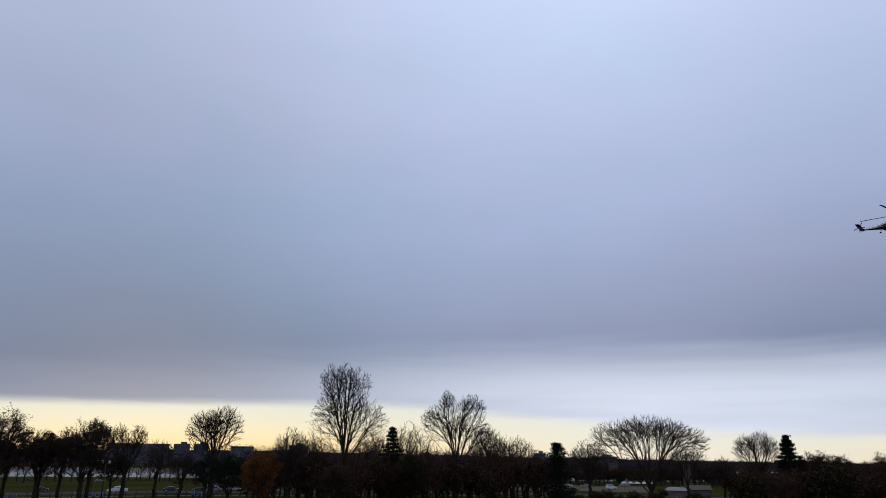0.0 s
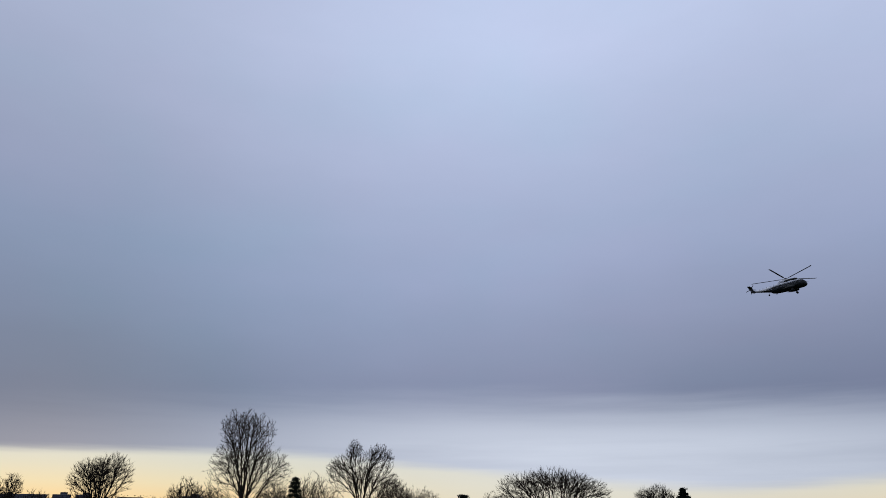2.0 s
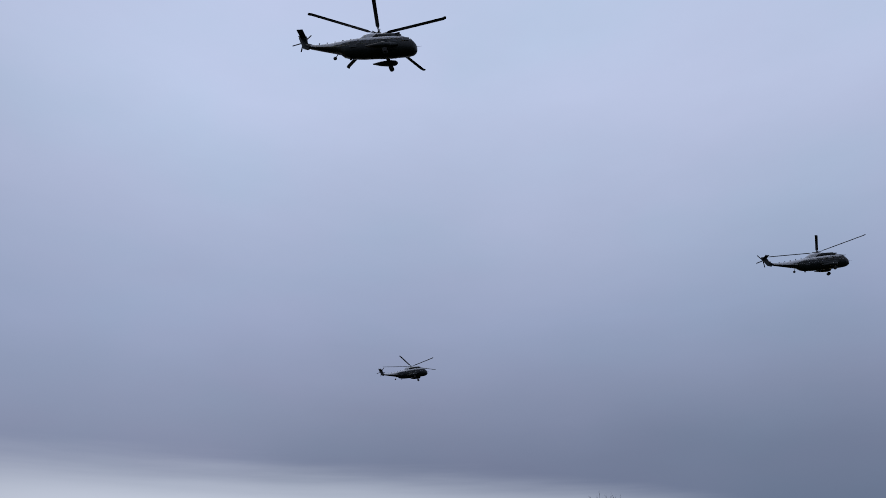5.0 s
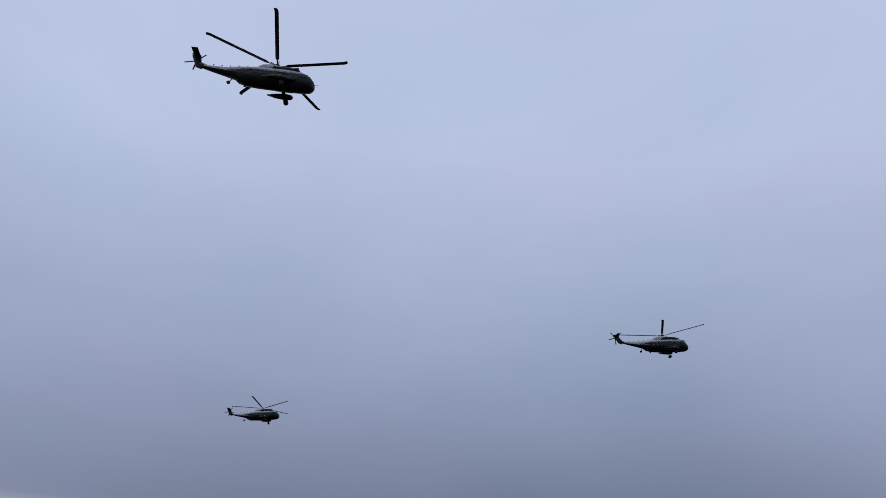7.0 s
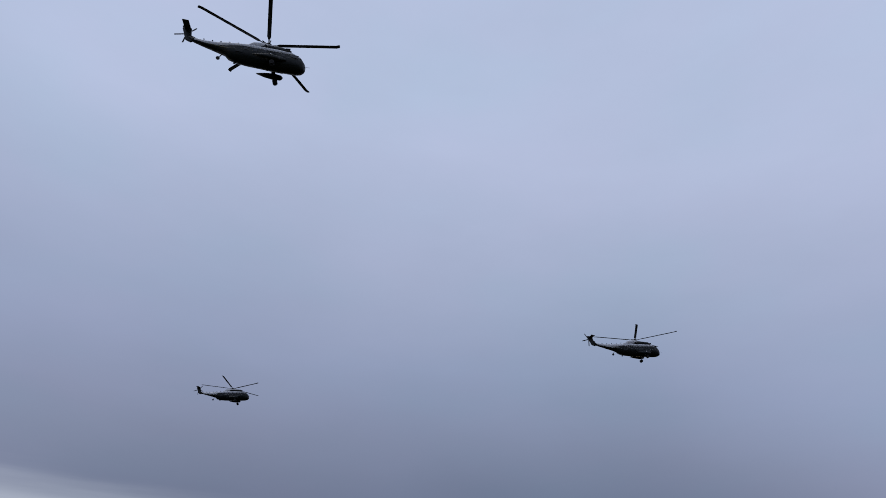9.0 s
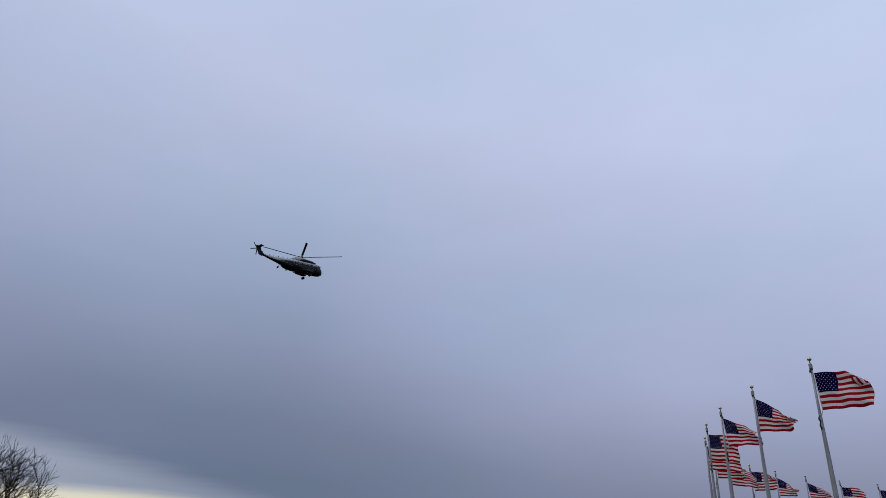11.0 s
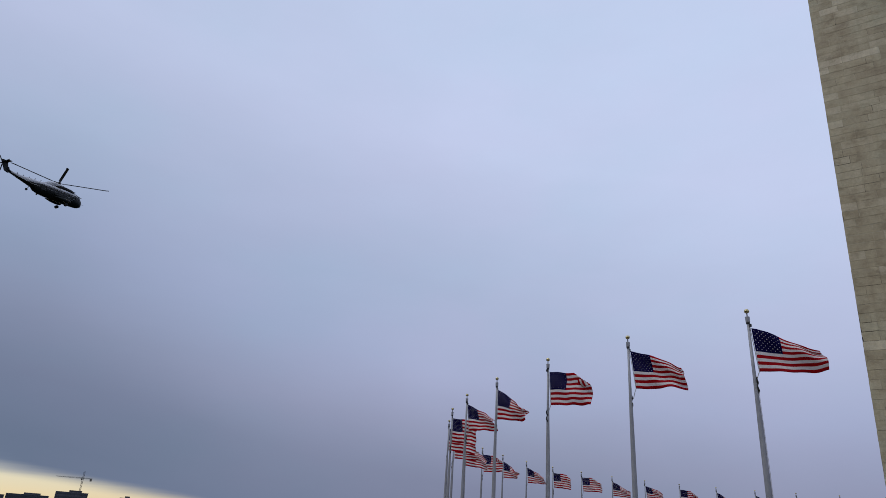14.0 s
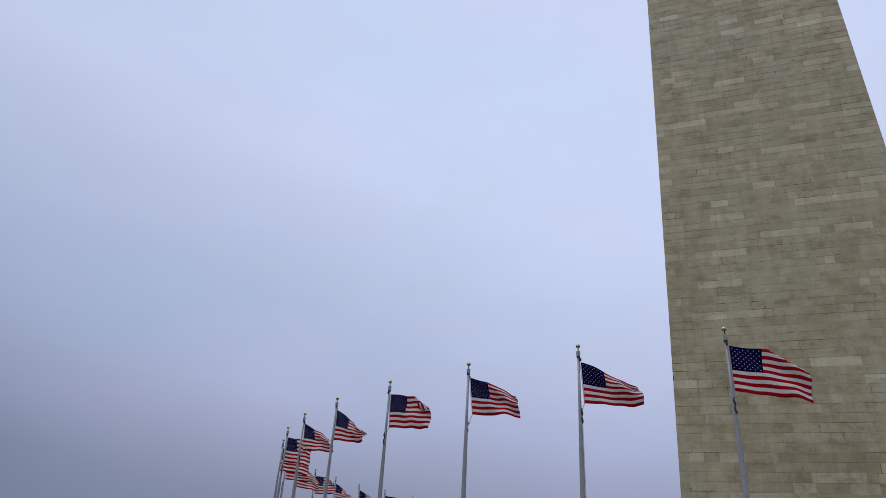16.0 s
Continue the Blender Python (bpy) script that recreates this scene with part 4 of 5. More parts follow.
def leaf_lists(rng, spots, count, size, spread):
    """Small bent leaves round the spots."""
    c = spots[rng.integers(0, len(spots), count)] + rng.normal(size=(count, 3)) * np.array([spread, spread, spread * 0.8])
    a = rng.normal(size=(count, 3))
    a /= np.linalg.norm(a, axis=1, keepdims=True)
    b = np.cross(a, rng.normal(size=(count, 3)))
    b /= np.linalg.norm(b, axis=1, keepdims=True)
    k = np.cross(a, b) * 0.15
    s = (size * rng.uniform(0.6, 1.3, count))[:, None]
    v = np.stack([c + a * s, c + (b * 0.55 + k) * s, c - a * s, c + (k - b * 0.55) * s], axis=1).reshape(-1, 3)
    f = (np.arange(count) * 4)[:, None] + np.arange(4)[None, :]
    return v, f


def leafy_tree(seed, H, W, mat, label, count=9000, size=0.1, low=0.25, twigs=2500, spread=0.3, shoots=(7, 30, 100, 200), clumps=0.45, lobes=None):
    t = empty("tree")
    fr = tree_frame(seed, lobes or round_crown(H, W, low), (0.0, 0.1, H * max(low - 0.02, 0.12)), *shoots, 0.15)
    crown, ends, thin = tree_parts(t, seed, fr, BARK, 0.016 * H + 0.04, twigs)
    rng = np.random.default_rng(seed)
    spots = np.concatenate([ends, thin])
    v, f = leaf_lists(rng, rng.permutation(spots)[:max(int(len(spots) * clumps), 6)], count, size, spread)
    fast_mesh("foliage", v, f, mat, crown, "withered leaves still on the twigs")
    return tagged(t, label, "tree")


def conifer(seed, H, W, label, tiers=26, gap=0.25, peak=0.9, even=0.55, needles=11000, spray=0.13):
    """Whorls of drooping boughs with needle sprays, uneven in reach."""
    rng = np.random.default_rng(seed)
    t = empty("tree")
    vs_, fs_ = [], []
    tube(vs_, fs_, [Vector((0, 0, -0.5)), Vector((0.05, 0, H * 0.5)), Vector((0, 0.05, H * 0.97))], [0.02 * H + 0.05, 0.012 * H, 0.03], 8)
    mesh_object("trunk", vs_, fs_, BARK, t, smooth=True)
    bv, bf, spots = [], [], []
    for k in range(tiers):
        f = 0.12 + 0.86 * k / (tiers - 1)
        whorl = W / 2 * ((1 - f) ** peak + 0.04) * rng.uniform(1 - gap, 1.0)
        for j in range(7):
            a = 0.9 * j + k * 1.7 + rng.uniform(-0.3, 0.3)
            reach = whorl * rng.uniform(even, 1.08)
            d = Vector((math.cos(a), math.sin(a), 0.1 + 0.35 * f))
            pts = [Vector((0, 0, f * H)) + d * reach * q + Vector((0, 0, -0.22 * reach * q * q)) for q in (0, 0.4, 0.75, 1.0)]
            tube(bv, bf, pts, [0.05, 0.035, 0.025, 0.012], 3)
            for q in np.linspace(0.25, 1.0, 7):
                i = 0 if q < 0.4 else (1 if q < 0.75 else 2)
                lo, hi = (0, 0.4, 0.75)[i], (0.4, 0.75, 1.0)[i]
                spots.append(pts[i].lerp(pts[i + 1], (q - lo) / (hi - lo)))
    crown = mesh_object("crown", bv, bf, NEEDLES, t)
    v, f_ = leaf_lists(rng, np.array([tuple(s) for s in spots]), needles, spray, 0.025 * W / 2 + 0.05)
    fast_mesh("foliage", v, f_, NEEDLES, crown, "dense dark green needles")
    return tagged(t, label, "tree")


def stand(ob, head, dist, spin=0.0, scale=1.0):
    p = away(head, dist)
    return pose(p.x, p.y, ground_z(p.x, p.y), 0, 0, spin) @ Matrix.Scale(scale, 4)


def planted(head, dist, top, maker, *args, **kw):
    """Plants a tree so that its top stands at that level; lobes are given by their level above the plaza."""
    p = away(head, dist)
    g = ground_z(p.x, p.y)
    if kw.get("lobes"):
        kw["lobes"] = [(x, y, z - g, rx, ry, rz) for x, y, z, rx, ry, rz in kw["lobes"]]
    if kw.get("fork"):
        kw["fork"] = (kw["fork"][0], kw["fork"][1], kw["fork"][2] - g)
    ob = maker(args[0], top - g, *args[1:], **kw)
    ob.matrix_basis = pose(p.x, p.y, g, 0, 0, head)
    return ob


# heading, distance, level of its top, width; lobes of the crown as offset, level and half sizes
planted(245.18, 130, 19.0, bare_tree, 1, 16.5, "tall", "tall bare tree with an oval crown on the lawn",
        lobes=[(-2.5, 0.2, 15.2, 2.8, 3.2, 3.6), (2.4, 0.5, 15.0, 2.9, 3.2, 3.4), (-0.2, 0.0, 16.0, 2.8, 3.0, 3.0), (-0.2, -0.2, 13.2, 4.9, 4.4, 4.4), (-2.8, -1.0, 8.2, 4.0, 4.6, 4.6), (4.0, 0.8, 8.0, 4.4, 4.8, 4.8), (0.4, 0.0, 9.5, 4.2, 4.4, 5.0)],
        fork=(0.1, 0.0, 1.0), limbs=9, mids=70, fines=420, sprigs=1700, twigs=21000, deep=0.5)
planted(235.98, 140, 15.5, bare_tree, 2, 18.5, "tall", "tall bare tree with a spreading crown of fine twigs",
        lobes=[(-1.6, 0.5, 11.3, 2.0, 2.6, 3.9), (3.2, -0.6, 10.2, 3.2, 3.4, 4.2), (-4.4, 0.8, 8.2, 2.8, 3.0, 4.0), (5.4, 0.4, 5.6, 2.7, 3.2, 3.4), (0.4, -1.0, 6.4, 3.6, 3.6, 3.6)],
        fork=(0.0, 0.0, -1.2), limbs=9, mids=60, fines=380, sprigs=1500, twigs=19000, deep=0.3)
planted(220.55, 150, 10.1, bare_tree, 3, 25.5, "vase", "broad bare elm with a wide fan of limbs",
        lobes=[(-7.6, 0.6, 5.0, 4.6, 4.6, 4.2), (0.4, 0.0, 5.9, 7.0, 6.5, 4.6), (7.4, -0.5, 4.4, 4.9, 4.6, 3.7), (-3.5, 1.5, 6.8, 4.5, 4.5, 3.2), (4.6, 1.0, 6.4, 4.2, 4.5, 3.2)],
        fork=(-0.2, 0.0, -4.9), limbs=17, mids=80, fines=480, sprigs=1800, twigs=22000, deep=0.35, lift=0.05, wood=1.45)
planted(255.2, 170, 13.3, bare_tree, 4, 13.8, "vase", "bare vase-shaped elm beside the park road",
        lobes=[(-3.3, 0.3, 7.0, 3.6, 3.8, 4.9), (1.9, -0.4, 7.9, 4.4, 4.2, 5.4), (-0.6, 0.4, 7.2, 3.6, 3.6, 5.2)],
        fork=(0.0, 0.0, -1.6), limbs=16, mids=55, fines=320, sprigs=1100, twigs=16000, deep=0.45, lift=0.14, wood=1.3)
planted(212.8, 200, 9.3, bare_tree, 5, 12.6, "vase", "slender bare vase-shaped tree",
        lobes=[(-2.3, 0.2, 3.9, 3.4, 3.4, 4.4), (1.0, -0.2, 4.6, 3.6, 3.5, 4.8), (3.4, 0.3, 3.9, 2.6, 2.8, 4.0)],
        fork=(0.0, 0.0, -4.2), limbs=17, mids=44, fines=240, sprigs=800, twigs=11000, deep=0.4, lift=0.16, wood=1.35)
planted(185.2, 120, 14.9, bare_tree, 6, 20.5, "fan", "bare fan-branched tree standing alone", limbs=16, mids=100, fines=560, sprigs=1700, twigs=15000, deep=0.4, lift=0.1, wood=1.3)
for head, dist, top, width, style, seed in (
        (264.2, 150, 9.0, 14.0, "wide", 11), (267.0, 170, 7.4, 10.0, "open", 13),
        (259.2, 175, 6.1, 9.0, "open", 14), (249.4, 120, 6.7, 7.5, "open", 15), (239.9, 150, 9.4, 10.5, "open", 16),
        (231.3, 160, 7.1, 13.5, "wide", 17), (225.3, 170, 6.4, 11.0, "wide", 18), (233.3, 150, 8.4, 9.5, "wide", 19),
        (217.9, 180, 5.4, 11.0, "vase", 20), (215.3, 170, 2.6, 7.0, "open", 21), (257.4, 170, 3.2, 7.0, "open", 22),
        (247.9, 128, 6.0, 8.0, "open", 23), (243.0, 132, 7.5, 8.5, "open", 24)):
    planted(head, dist, top, bare_tree, seed, width, style,
            {"wide": "bare round-headed tree on the lawn", "open": "small bare tree with open gnarled branches", "vase": "bare upswept tree among others"}[style],
            BARK_PALE if seed in (16, 24) else None, limbs=9 if style == "wide" else 7, mids=40 if style == "wide" else 32, fines=150,
            sprigs=750 if style == "wide" else 420, twigs=9500 if style == "wide" else 5600, wood=1.1)
planted(261.4, 160, 8.4, bare_tree, 12, 9.0, "open", "bare tree with two upright crowns on the lawn",
        lobes=[(-1.9, 0.2, 5.2, 1.9, 2.2, 3.2), (1.7, -0.2, 5.0, 2.0, 2.2, 3.2), (0.0, 0.3, 2.6, 3.6, 3.0, 3.0)],
        fork=(0.0, 0.0, -2.5), limbs=8, mids=34, fines=170, sprigs=520, twigs=6500, wood=1.1)
planted(174.1, 500, 16.4, bare_tree, 70, 12.0, "vase", "bare tree rising before the distant office blocks", limbs=9, mids=40, fines=150, sprigs=300, twigs=2500)
planted(241.19, 126, 6.9, conifer, 31, 9.5, "narrow dark green conifer among bare trees", tiers=19, gap=0.4, peak=0.7, even=0.5, needles=7000, spray=0.18)
planted(227.7, 120, 4.1, conifer, 32, 9.0, "dark bushy conifer on the slope", tiers=24, gap=0.35, peak=0.5)
planted(210.67, 160, 6.5, conifer, 33, 13.0, "dark broad conifer beside a bare elm", tiers=15, gap=0.45, peak=0.85, even=0.55, needles=15000, spray=0.21)
for head, dist, top, width, mat, seed, label, low, count in (
        (269.3, 140, 10.0, 9.0, LEAF_BROWN, 41, "tall tree with a few withered brown leaves", 0.4, 2600),
        (251.6, 120, 3.6, 7.0, LEAF_RUST, 42, "small tree with russet autumn leaves", 0.2, 9000),
        (245.5, 110, 0.8, 6.5, LEAF_OAK, 43, "low tree with rusty brown leaves", 0.2, 8000),
        (239.7, 115, 2.6, 7.0, LEAF_OLIVE, 44, "small dark olive-leaved tree", 0.2, 8000),
        (253.9, 125, 2.6, 7.5, NEEDLES, 45, "dense black-green evergreen tree beside the road", 0.2, 9000),
        (255.6, 158, 2.6, 9.0, NEEDLES, 51, "dark evergreen behind the vase-shaped elm", 0.22, 9000),
        (209.35, 165, 3.7, 7.0, LEAF_OAK, 46, "round oak with withered brown leaves", 0.2, 9000),
        (208.45, 158, 3.6, 7.5, LEAF_OAK, 56, "round oak with withered brown leaves", 0.2, 10000),
        (207.4, 154, 2.8, 7.0, LEAF_OAK, 47, "low oak with withered brown leaves", 0.2, 9000),
        (206.5, 150, 1.4, 7.0, LEAF_OAK, 57, "low oak with withered brown leaves", 0.2, 8000),
        (204.5, 150, 3.2, 11.5, LEAF_OAK, 48, "dense dark oak with withered leaves", 0.2, 13000),
        (268.9, 150, 7.0, 11.0, LEAF_BROWN, 49, "dark spreading tree with clinging dead leaves", 0.38, 13000),
        (263.7, 152, 8.8, 7.0, LEAF_BROWN, 50, "dark tree with clinging dead leaves", 0.4, 7500),
        (265.5, 153, 6.6, 8.0, LEAF_BROWN, 58, "dark tree with clinging dead leaves", 0.4, 9000),
        (270.6, 146, 1.9, 10.0, LEAF_OLIVE, 52, "low dark evergreen tree beside the lawn", 0.35, 8000),
        (266.8, 160, 7.0, 6.5, LEAF_BROWN, 53, "low dark tree with withered leaves beside the lawn", 0.33, 9000),
        (262.2, 165, 2.6, 8.5, LEAF_BROWN, 54, "small dark round tree beside the lawn", 0.36, 6000),
        (252.4, 165, 3.2, 10.0, LEAF_BROWN, 55, "dark reddish brown tree behind the road", 0.2, 9000)):
    planted(head, dist, top, leafy_tree, seed, width, mat, label, low=low, count=count, size=0.13 if head > 260 else 0.12)

# the thicket of lower trees along the foot of the knoll
thicket = [leafy_tree(61, 8.0, 8.0, LEAF_BROWN, "dark low tree in the thicket below the knoll", 1300, 0.25, twigs=220, shoots=(5, 12, 36, 60)),
           bare_tree(62, 8.5, 7.5, "open", "dark bare sapling in the thicket", BARK_RED, limbs=5, mids=14, fines=44, sprigs=80, twigs=800),
           leafy_tree(63, 7.0, 7.5, LEAF_OLIVE, "dark evergreen shrub tree in the thicket", 1300, 0.25, twigs=180, shoots=(5, 12, 36, 60)),
           bare_tree(64, 8.0, 8.5, "wide", "dark twiggy small tree in the thicket", BARK_RED, limbs=5, mids=14, fines=44, sprigs=80, twigs=850)]
rnd = random.Random(77)
used = set()
for i in range(170):
    head = 202 + (252.5 - 202) * (i + rnd.uniform(0.1, 0.9)) / 170
    dist = rnd.uniform(112, 205)
    if 215.2 < head < 228.2:  # the clearing with the lodge and parked cars
        dist = rnd.uniform(262, 310)
    kind = rnd.choice((0, 1, 0, 3, 0, 3)) if head > 228 else rnd.choice((0, 2, 0, 0, 1))
    p = away(head, dist)
    top = rnd.uniform(-1.2, 1.2) + (0.6 if head < 214 else (1.1 if 229 < head < 251 else 0))
    h0 = (8.0, 8.5, 7.0, 8.0)[kind]
    s = min(max((top - ground_z(p.x, p.y)) / h0, 0.7), 1.45)
    m = stand(None, head, dist, rnd.uniform(0, 360), s)
    if kind not in used:
        used.add(kind)
        thicket[kind].matrix_basis = m
    else:
        c = copy_thing(thicket[kind], m)
        c.matrix_basis = m

# bare undergrowth filling in below the tall trees
rnd = random.Random(52)
for i, (head, dist, top) in enumerate((
        (248.6, 124, 3.6), (246.8, 122, 4.6), (244.3, 124, 5.2), (242.3, 138, 5.0), (241.8, 122, 3.0), (240.6, 140, 5.2), (238.6, 132, 5.6),
        (237.4, 128, 3.8), (236.6, 150, 4.4), (234.9, 134, 4.6), (233.0, 128, 4.2), (231.9, 140, 3.9), (230.2, 150, 4.2), (229.2, 146, 3.0))):
    p = away(head, dist)
    kind = (1, 3)[i % 2]
    m = stand(None, head, dist, rnd.uniform(0, 360), (top - ground_z(p.x, p.y)) / (8.5, 8.0)[i % 2])
    copy_thing(thicket[kind], m).matrix_basis = m

# low shrubs on the slope before the clearing, added for the shade under trees
rnd = random.Random(88)
for i in range(26):
    head = 216.5 + 12.5 * (i + rnd.uniform(0.1, 0.9)) / 26
    dist = rnd.uniform(118, 150)
    m = stand(None, head, dist, rnd.uniform(0, 360), rnd.uniform(0.32, 0.46))
    copy_thing(thicket[(0, 2, 0)[i % 3]], m).matrix_basis = m
for i in range(50):
    m = Matrix.Translation((0, 0, -0.9)) @ stand(None, 214.5 + 15 * (i + rnd.uniform(0.1, 0.9)) / 50, rnd.uniform(285, 330), rnd.uniform(0, 360), rnd.uniform(0.5, 0.65))
    copy_thing(thicket[(0, 2)[i % 2]], m).matrix_basis = m
for i in range(40):  # scrub along the near bank
    head = 215 + 36 * (i + rnd.uniform(0.1, 0.9)) / 40
    m = stand(None, head, rnd.uniform(268, 325), rnd.uniform(0, 360), rnd.uniform(0.5, 0.75))
    copy_thing(thicket[(0, 2, 0, 3)[i % 4]], m).matrix_basis = m


# a line of small bare trees along the near bank
rnd = random.Random(41)
for i in range(34):
    head, dist = 252.5 + 18 * (i + rnd.uniform(0.1, 0.9)) / 34, rnd.uniform(296, 335)
    m = stand(None, head, dist, rnd.uniform(0, 360), rnd.uniform(0.75, 1.15))
    copy_thing(thicket[1 if i % 3 else 3], m).matrix_basis = m


# ---- distance: far bank woods, towers, crane ----
def far_woods():
    rnd = random.Random(9)
    verts, faces = [], []
    for i in range(34000):
        head = rnd.uniform(200, 285)
        d = rnd.uniform(905, 1250) / max(math.cos(radians(head - 233)), 0.55)
        p = away(head, d)
        hill = min(max((head - 208) / 44, 0), 1)
        hgt = 9 + 20 * hill + 3 * noise.noise((p.x * 0.012, p.y * 0.012, 2.0))
        c = Vector((p.x, p.y, -7 + rnd.uniform(0, 1) ** 0.5 * hgt))
        a = Vector((rnd.gauss(0, 1), rnd.gauss(0, 1), rnd.gauss(0, 1))).normalized()
        b = a.orthogonal().normalized()
        s = rnd.uniform(0.4, 0.95)
        n = len(verts)
        verts += [c + a * s, c + b * s * 0.8, c - a * s, c - b * s * 0.8]
        faces.append((n, n + 1, n + 2, n + 3))
    for i in range(5200):  # the low wooded skyline beyond the plaza
        head = rnd.uniform(150, 200)
        p = away(head, rnd.uniform(900, 1150))
        c = Vector((p.x, p.y, -7 + rnd.uniform(0, 1) * (15 + 4 * noise.noise((p.x * 0.01, p.y * 0.01, 5.0)))))
        a = Vector((rnd.gauss(0, 1), rnd.gauss(0, 1), rnd.gauss(0, 1))).normalized()
        b = a.orthogonal().normalized()
        s = rnd.uniform(1.0, 2.0)
        n = len(verts)
        verts += [c + a * s, c + b * s * 0.8, c - a * s, c - b * s * 0.8]
        faces.append((n, n + 1, n + 2, n + 3))
    tagged(mesh_object("far_woods", verts, faces, HAZY_WOODS), "dark leafless woods on the far bank", "woods", kind="stuff")


far_woods()


def far_hill():
    """The wooded rise behind the far bank, one long ridge."""
    verts, faces = [], []
    n = 160
    for i in range(n + 1):
        head = 196 + 92 * i / n
        d = 1290 / max(math.cos(radians(head - 233)), 0.55)
        hill = min(max((head - 208) / 44, 0), 1)
        p, q = away(head, d), away(head, d + 160)
        top = -7 + 9 + 20 * hill + 3.0 * noise.noise((head * 0.35, 1.0, 0.0)) + 1.2 * noise.noise((head * 2.3, 4.0, 0.0))
        verts += [(p.x, p.y, -9), (p.x, p.y, top - 3), (q.x, q.y, top), (q.x, q.y, -9)]
    for i in range(n):
        b = 4 * i
        for k in range(3):
            faces.append((b + k, b + k + 1, b + k + 5, b + k + 4))
    tagged(mesh_object("far_hill", verts, faces, HAZY_WOODS, smooth=True), "dark wooded rise beyond the river", "hill", kind="structure")


far_hill()


def slab_bm(width, depth, H, lean, sides=4):
    """A block whose top is drawn in by lean on each side; eight sides make a rounded plan."""
    bm = bmesh.new()
    ring = [(-1, -1), (1, -1), (1, 1), (-1, 1)] if sides == 4 else [(-1, -0.4), (-0.5, -1), (0.5, -1), (1, -0.4), (1, 0.4), (0.5, 1), (-0.5, 1), (-1, 0.4)]
    lo = [bm.verts.new((x * width / 2, y * depth / 2, 0)) for x, y in ring]
    hi = [bm.verts.new((x * width / 2 * (1 - lean), y * depth / 2 * (1 - lean), H)) for x, y in ring]
    n = len(ring)
    for k in range(n):
        bm.faces.new((lo[k], lo[(k + 1) % n], hi[(k + 1) % n], hi[k]))
    bm.faces.new(hi)
    bm.faces.new(lo[::-1])
    return bm


def tower(head, dist, width, depth, top, storeys, mat=None, cap=True, gable=False, lean=0.0, sides=4):
    b = empty("building")
    p = away(head, dist)
    H = top + 7.0
    mat = mat or WALL_FAR
    part("wall", slab_bm(width, depth, H, lean, sides), mat, b)
    fl = H / storeys
    for k in range(storeys):
        z = fl * (k + 0.58)
        draw = 1 - lean * z / H
        band = slab_bm(width * draw * (0.94 if sides == 4 else 1.01), (depth + 0.25) * draw * (1.0 if sides == 4 else 1.01), fl * 0.42, lean * 0.3 / storeys, sides)
        bmesh.ops.translate(band, verts=band.verts, vec=(0, 0, z - fl * 0.21))
        part("window_band", band, GLASS_BAND if mat == WALL_GLASS else GLAZING_FAR, b, "dark ribbon of windows")
    roof = slab_bm(width * 1.01 * (1 - lean), depth * 1.01 * (1 - lean), 0.6, 0.0, sides)
    bmesh.ops.translate(roof, verts=roof.verts, vec=(0, 0, H + 0.004))
    part("roof", roof, ROOF_GREY, b)
    if cap:
        part("plant_room", box_at(width * 0.1, 0, H + 2.0, width * 0.4, depth * 0.5, 3.4), mat, b)
    if gable:
        bm = bmesh.new()
        q = [bm.verts.new(v) for v in ((-width / 2, -depth / 2, H + 0.6), (width / 2, -depth / 2, H + 0.6), (0, -depth / 2, H + width * 0.3),
                                       (-width / 2, depth / 2, H + 0.6), (width / 2, depth / 2, H + 0.6), (0, depth / 2, H + width * 0.3))]
        for f_ in ((0, 1, 2), (5, 4, 3), (0, 2, 5, 3), (1, 4, 5, 2), (0, 3, 4, 1)):
            bm.faces.new([q[i] for i in f_])
        part("gable_roof", bm, ROOF_GREY, b, "pointed glass gable")
    b.matrix_basis = pose(p.x, p.y, -7, 0, 0, head)
    return tagged(b, "distant dark office block on the skyline", "building", "skyline buildings")


for spec in (
        (178.3, 1480, 16, 22, 36, 9), (174.55, 1500, 20, 22, 42, 11), (172.7, 1500, 31, 26, 35, 9), (179.3, 1500, 14, 22, 42, 10),
        (170.2, 1600, 60, 26, 20, 5), (166.3, 1500, 34, 24, 15, 4), (164.3, 1500, 63, 30, 21, 5), (161.7, 1500, 68, 30, 24, 6),
        (159.0, 1380, 50, 26, 31, 7), (157.2, 1600, 40, 22, 24, 6), (155.4, 1500, 22, 22, 31, 7),
        (257.6, 1180, 24, 20, 25.5, 6), (256.2, 1200, 22, 20, 26, 6), (248.75, 1150, 30, 18, 25, 6),
        (229.1, 1050, 17, 18, 13.8, 6), (238.6, 1300, 50, 20, 13, 4), (224.0, 1250, 46, 20, 11, 4), (266.5, 1300, 60, 20, 15, 5)):
    tower(*spec)
tower(260.67, 1180, 88, 20, 25.2, 7, cap=False)
tower(253.1, 1180, 36, 20, 23, 6, cap=False)
tower(175.55, 1500, 31, 26, 37, 9, mat=WALL_GLASS, cap=False, gable=True, sides=8)
tower(177.05, 1500, 30, 24, 50, 12, mat=WALL_GLASS, cap=False, lean=0.16)


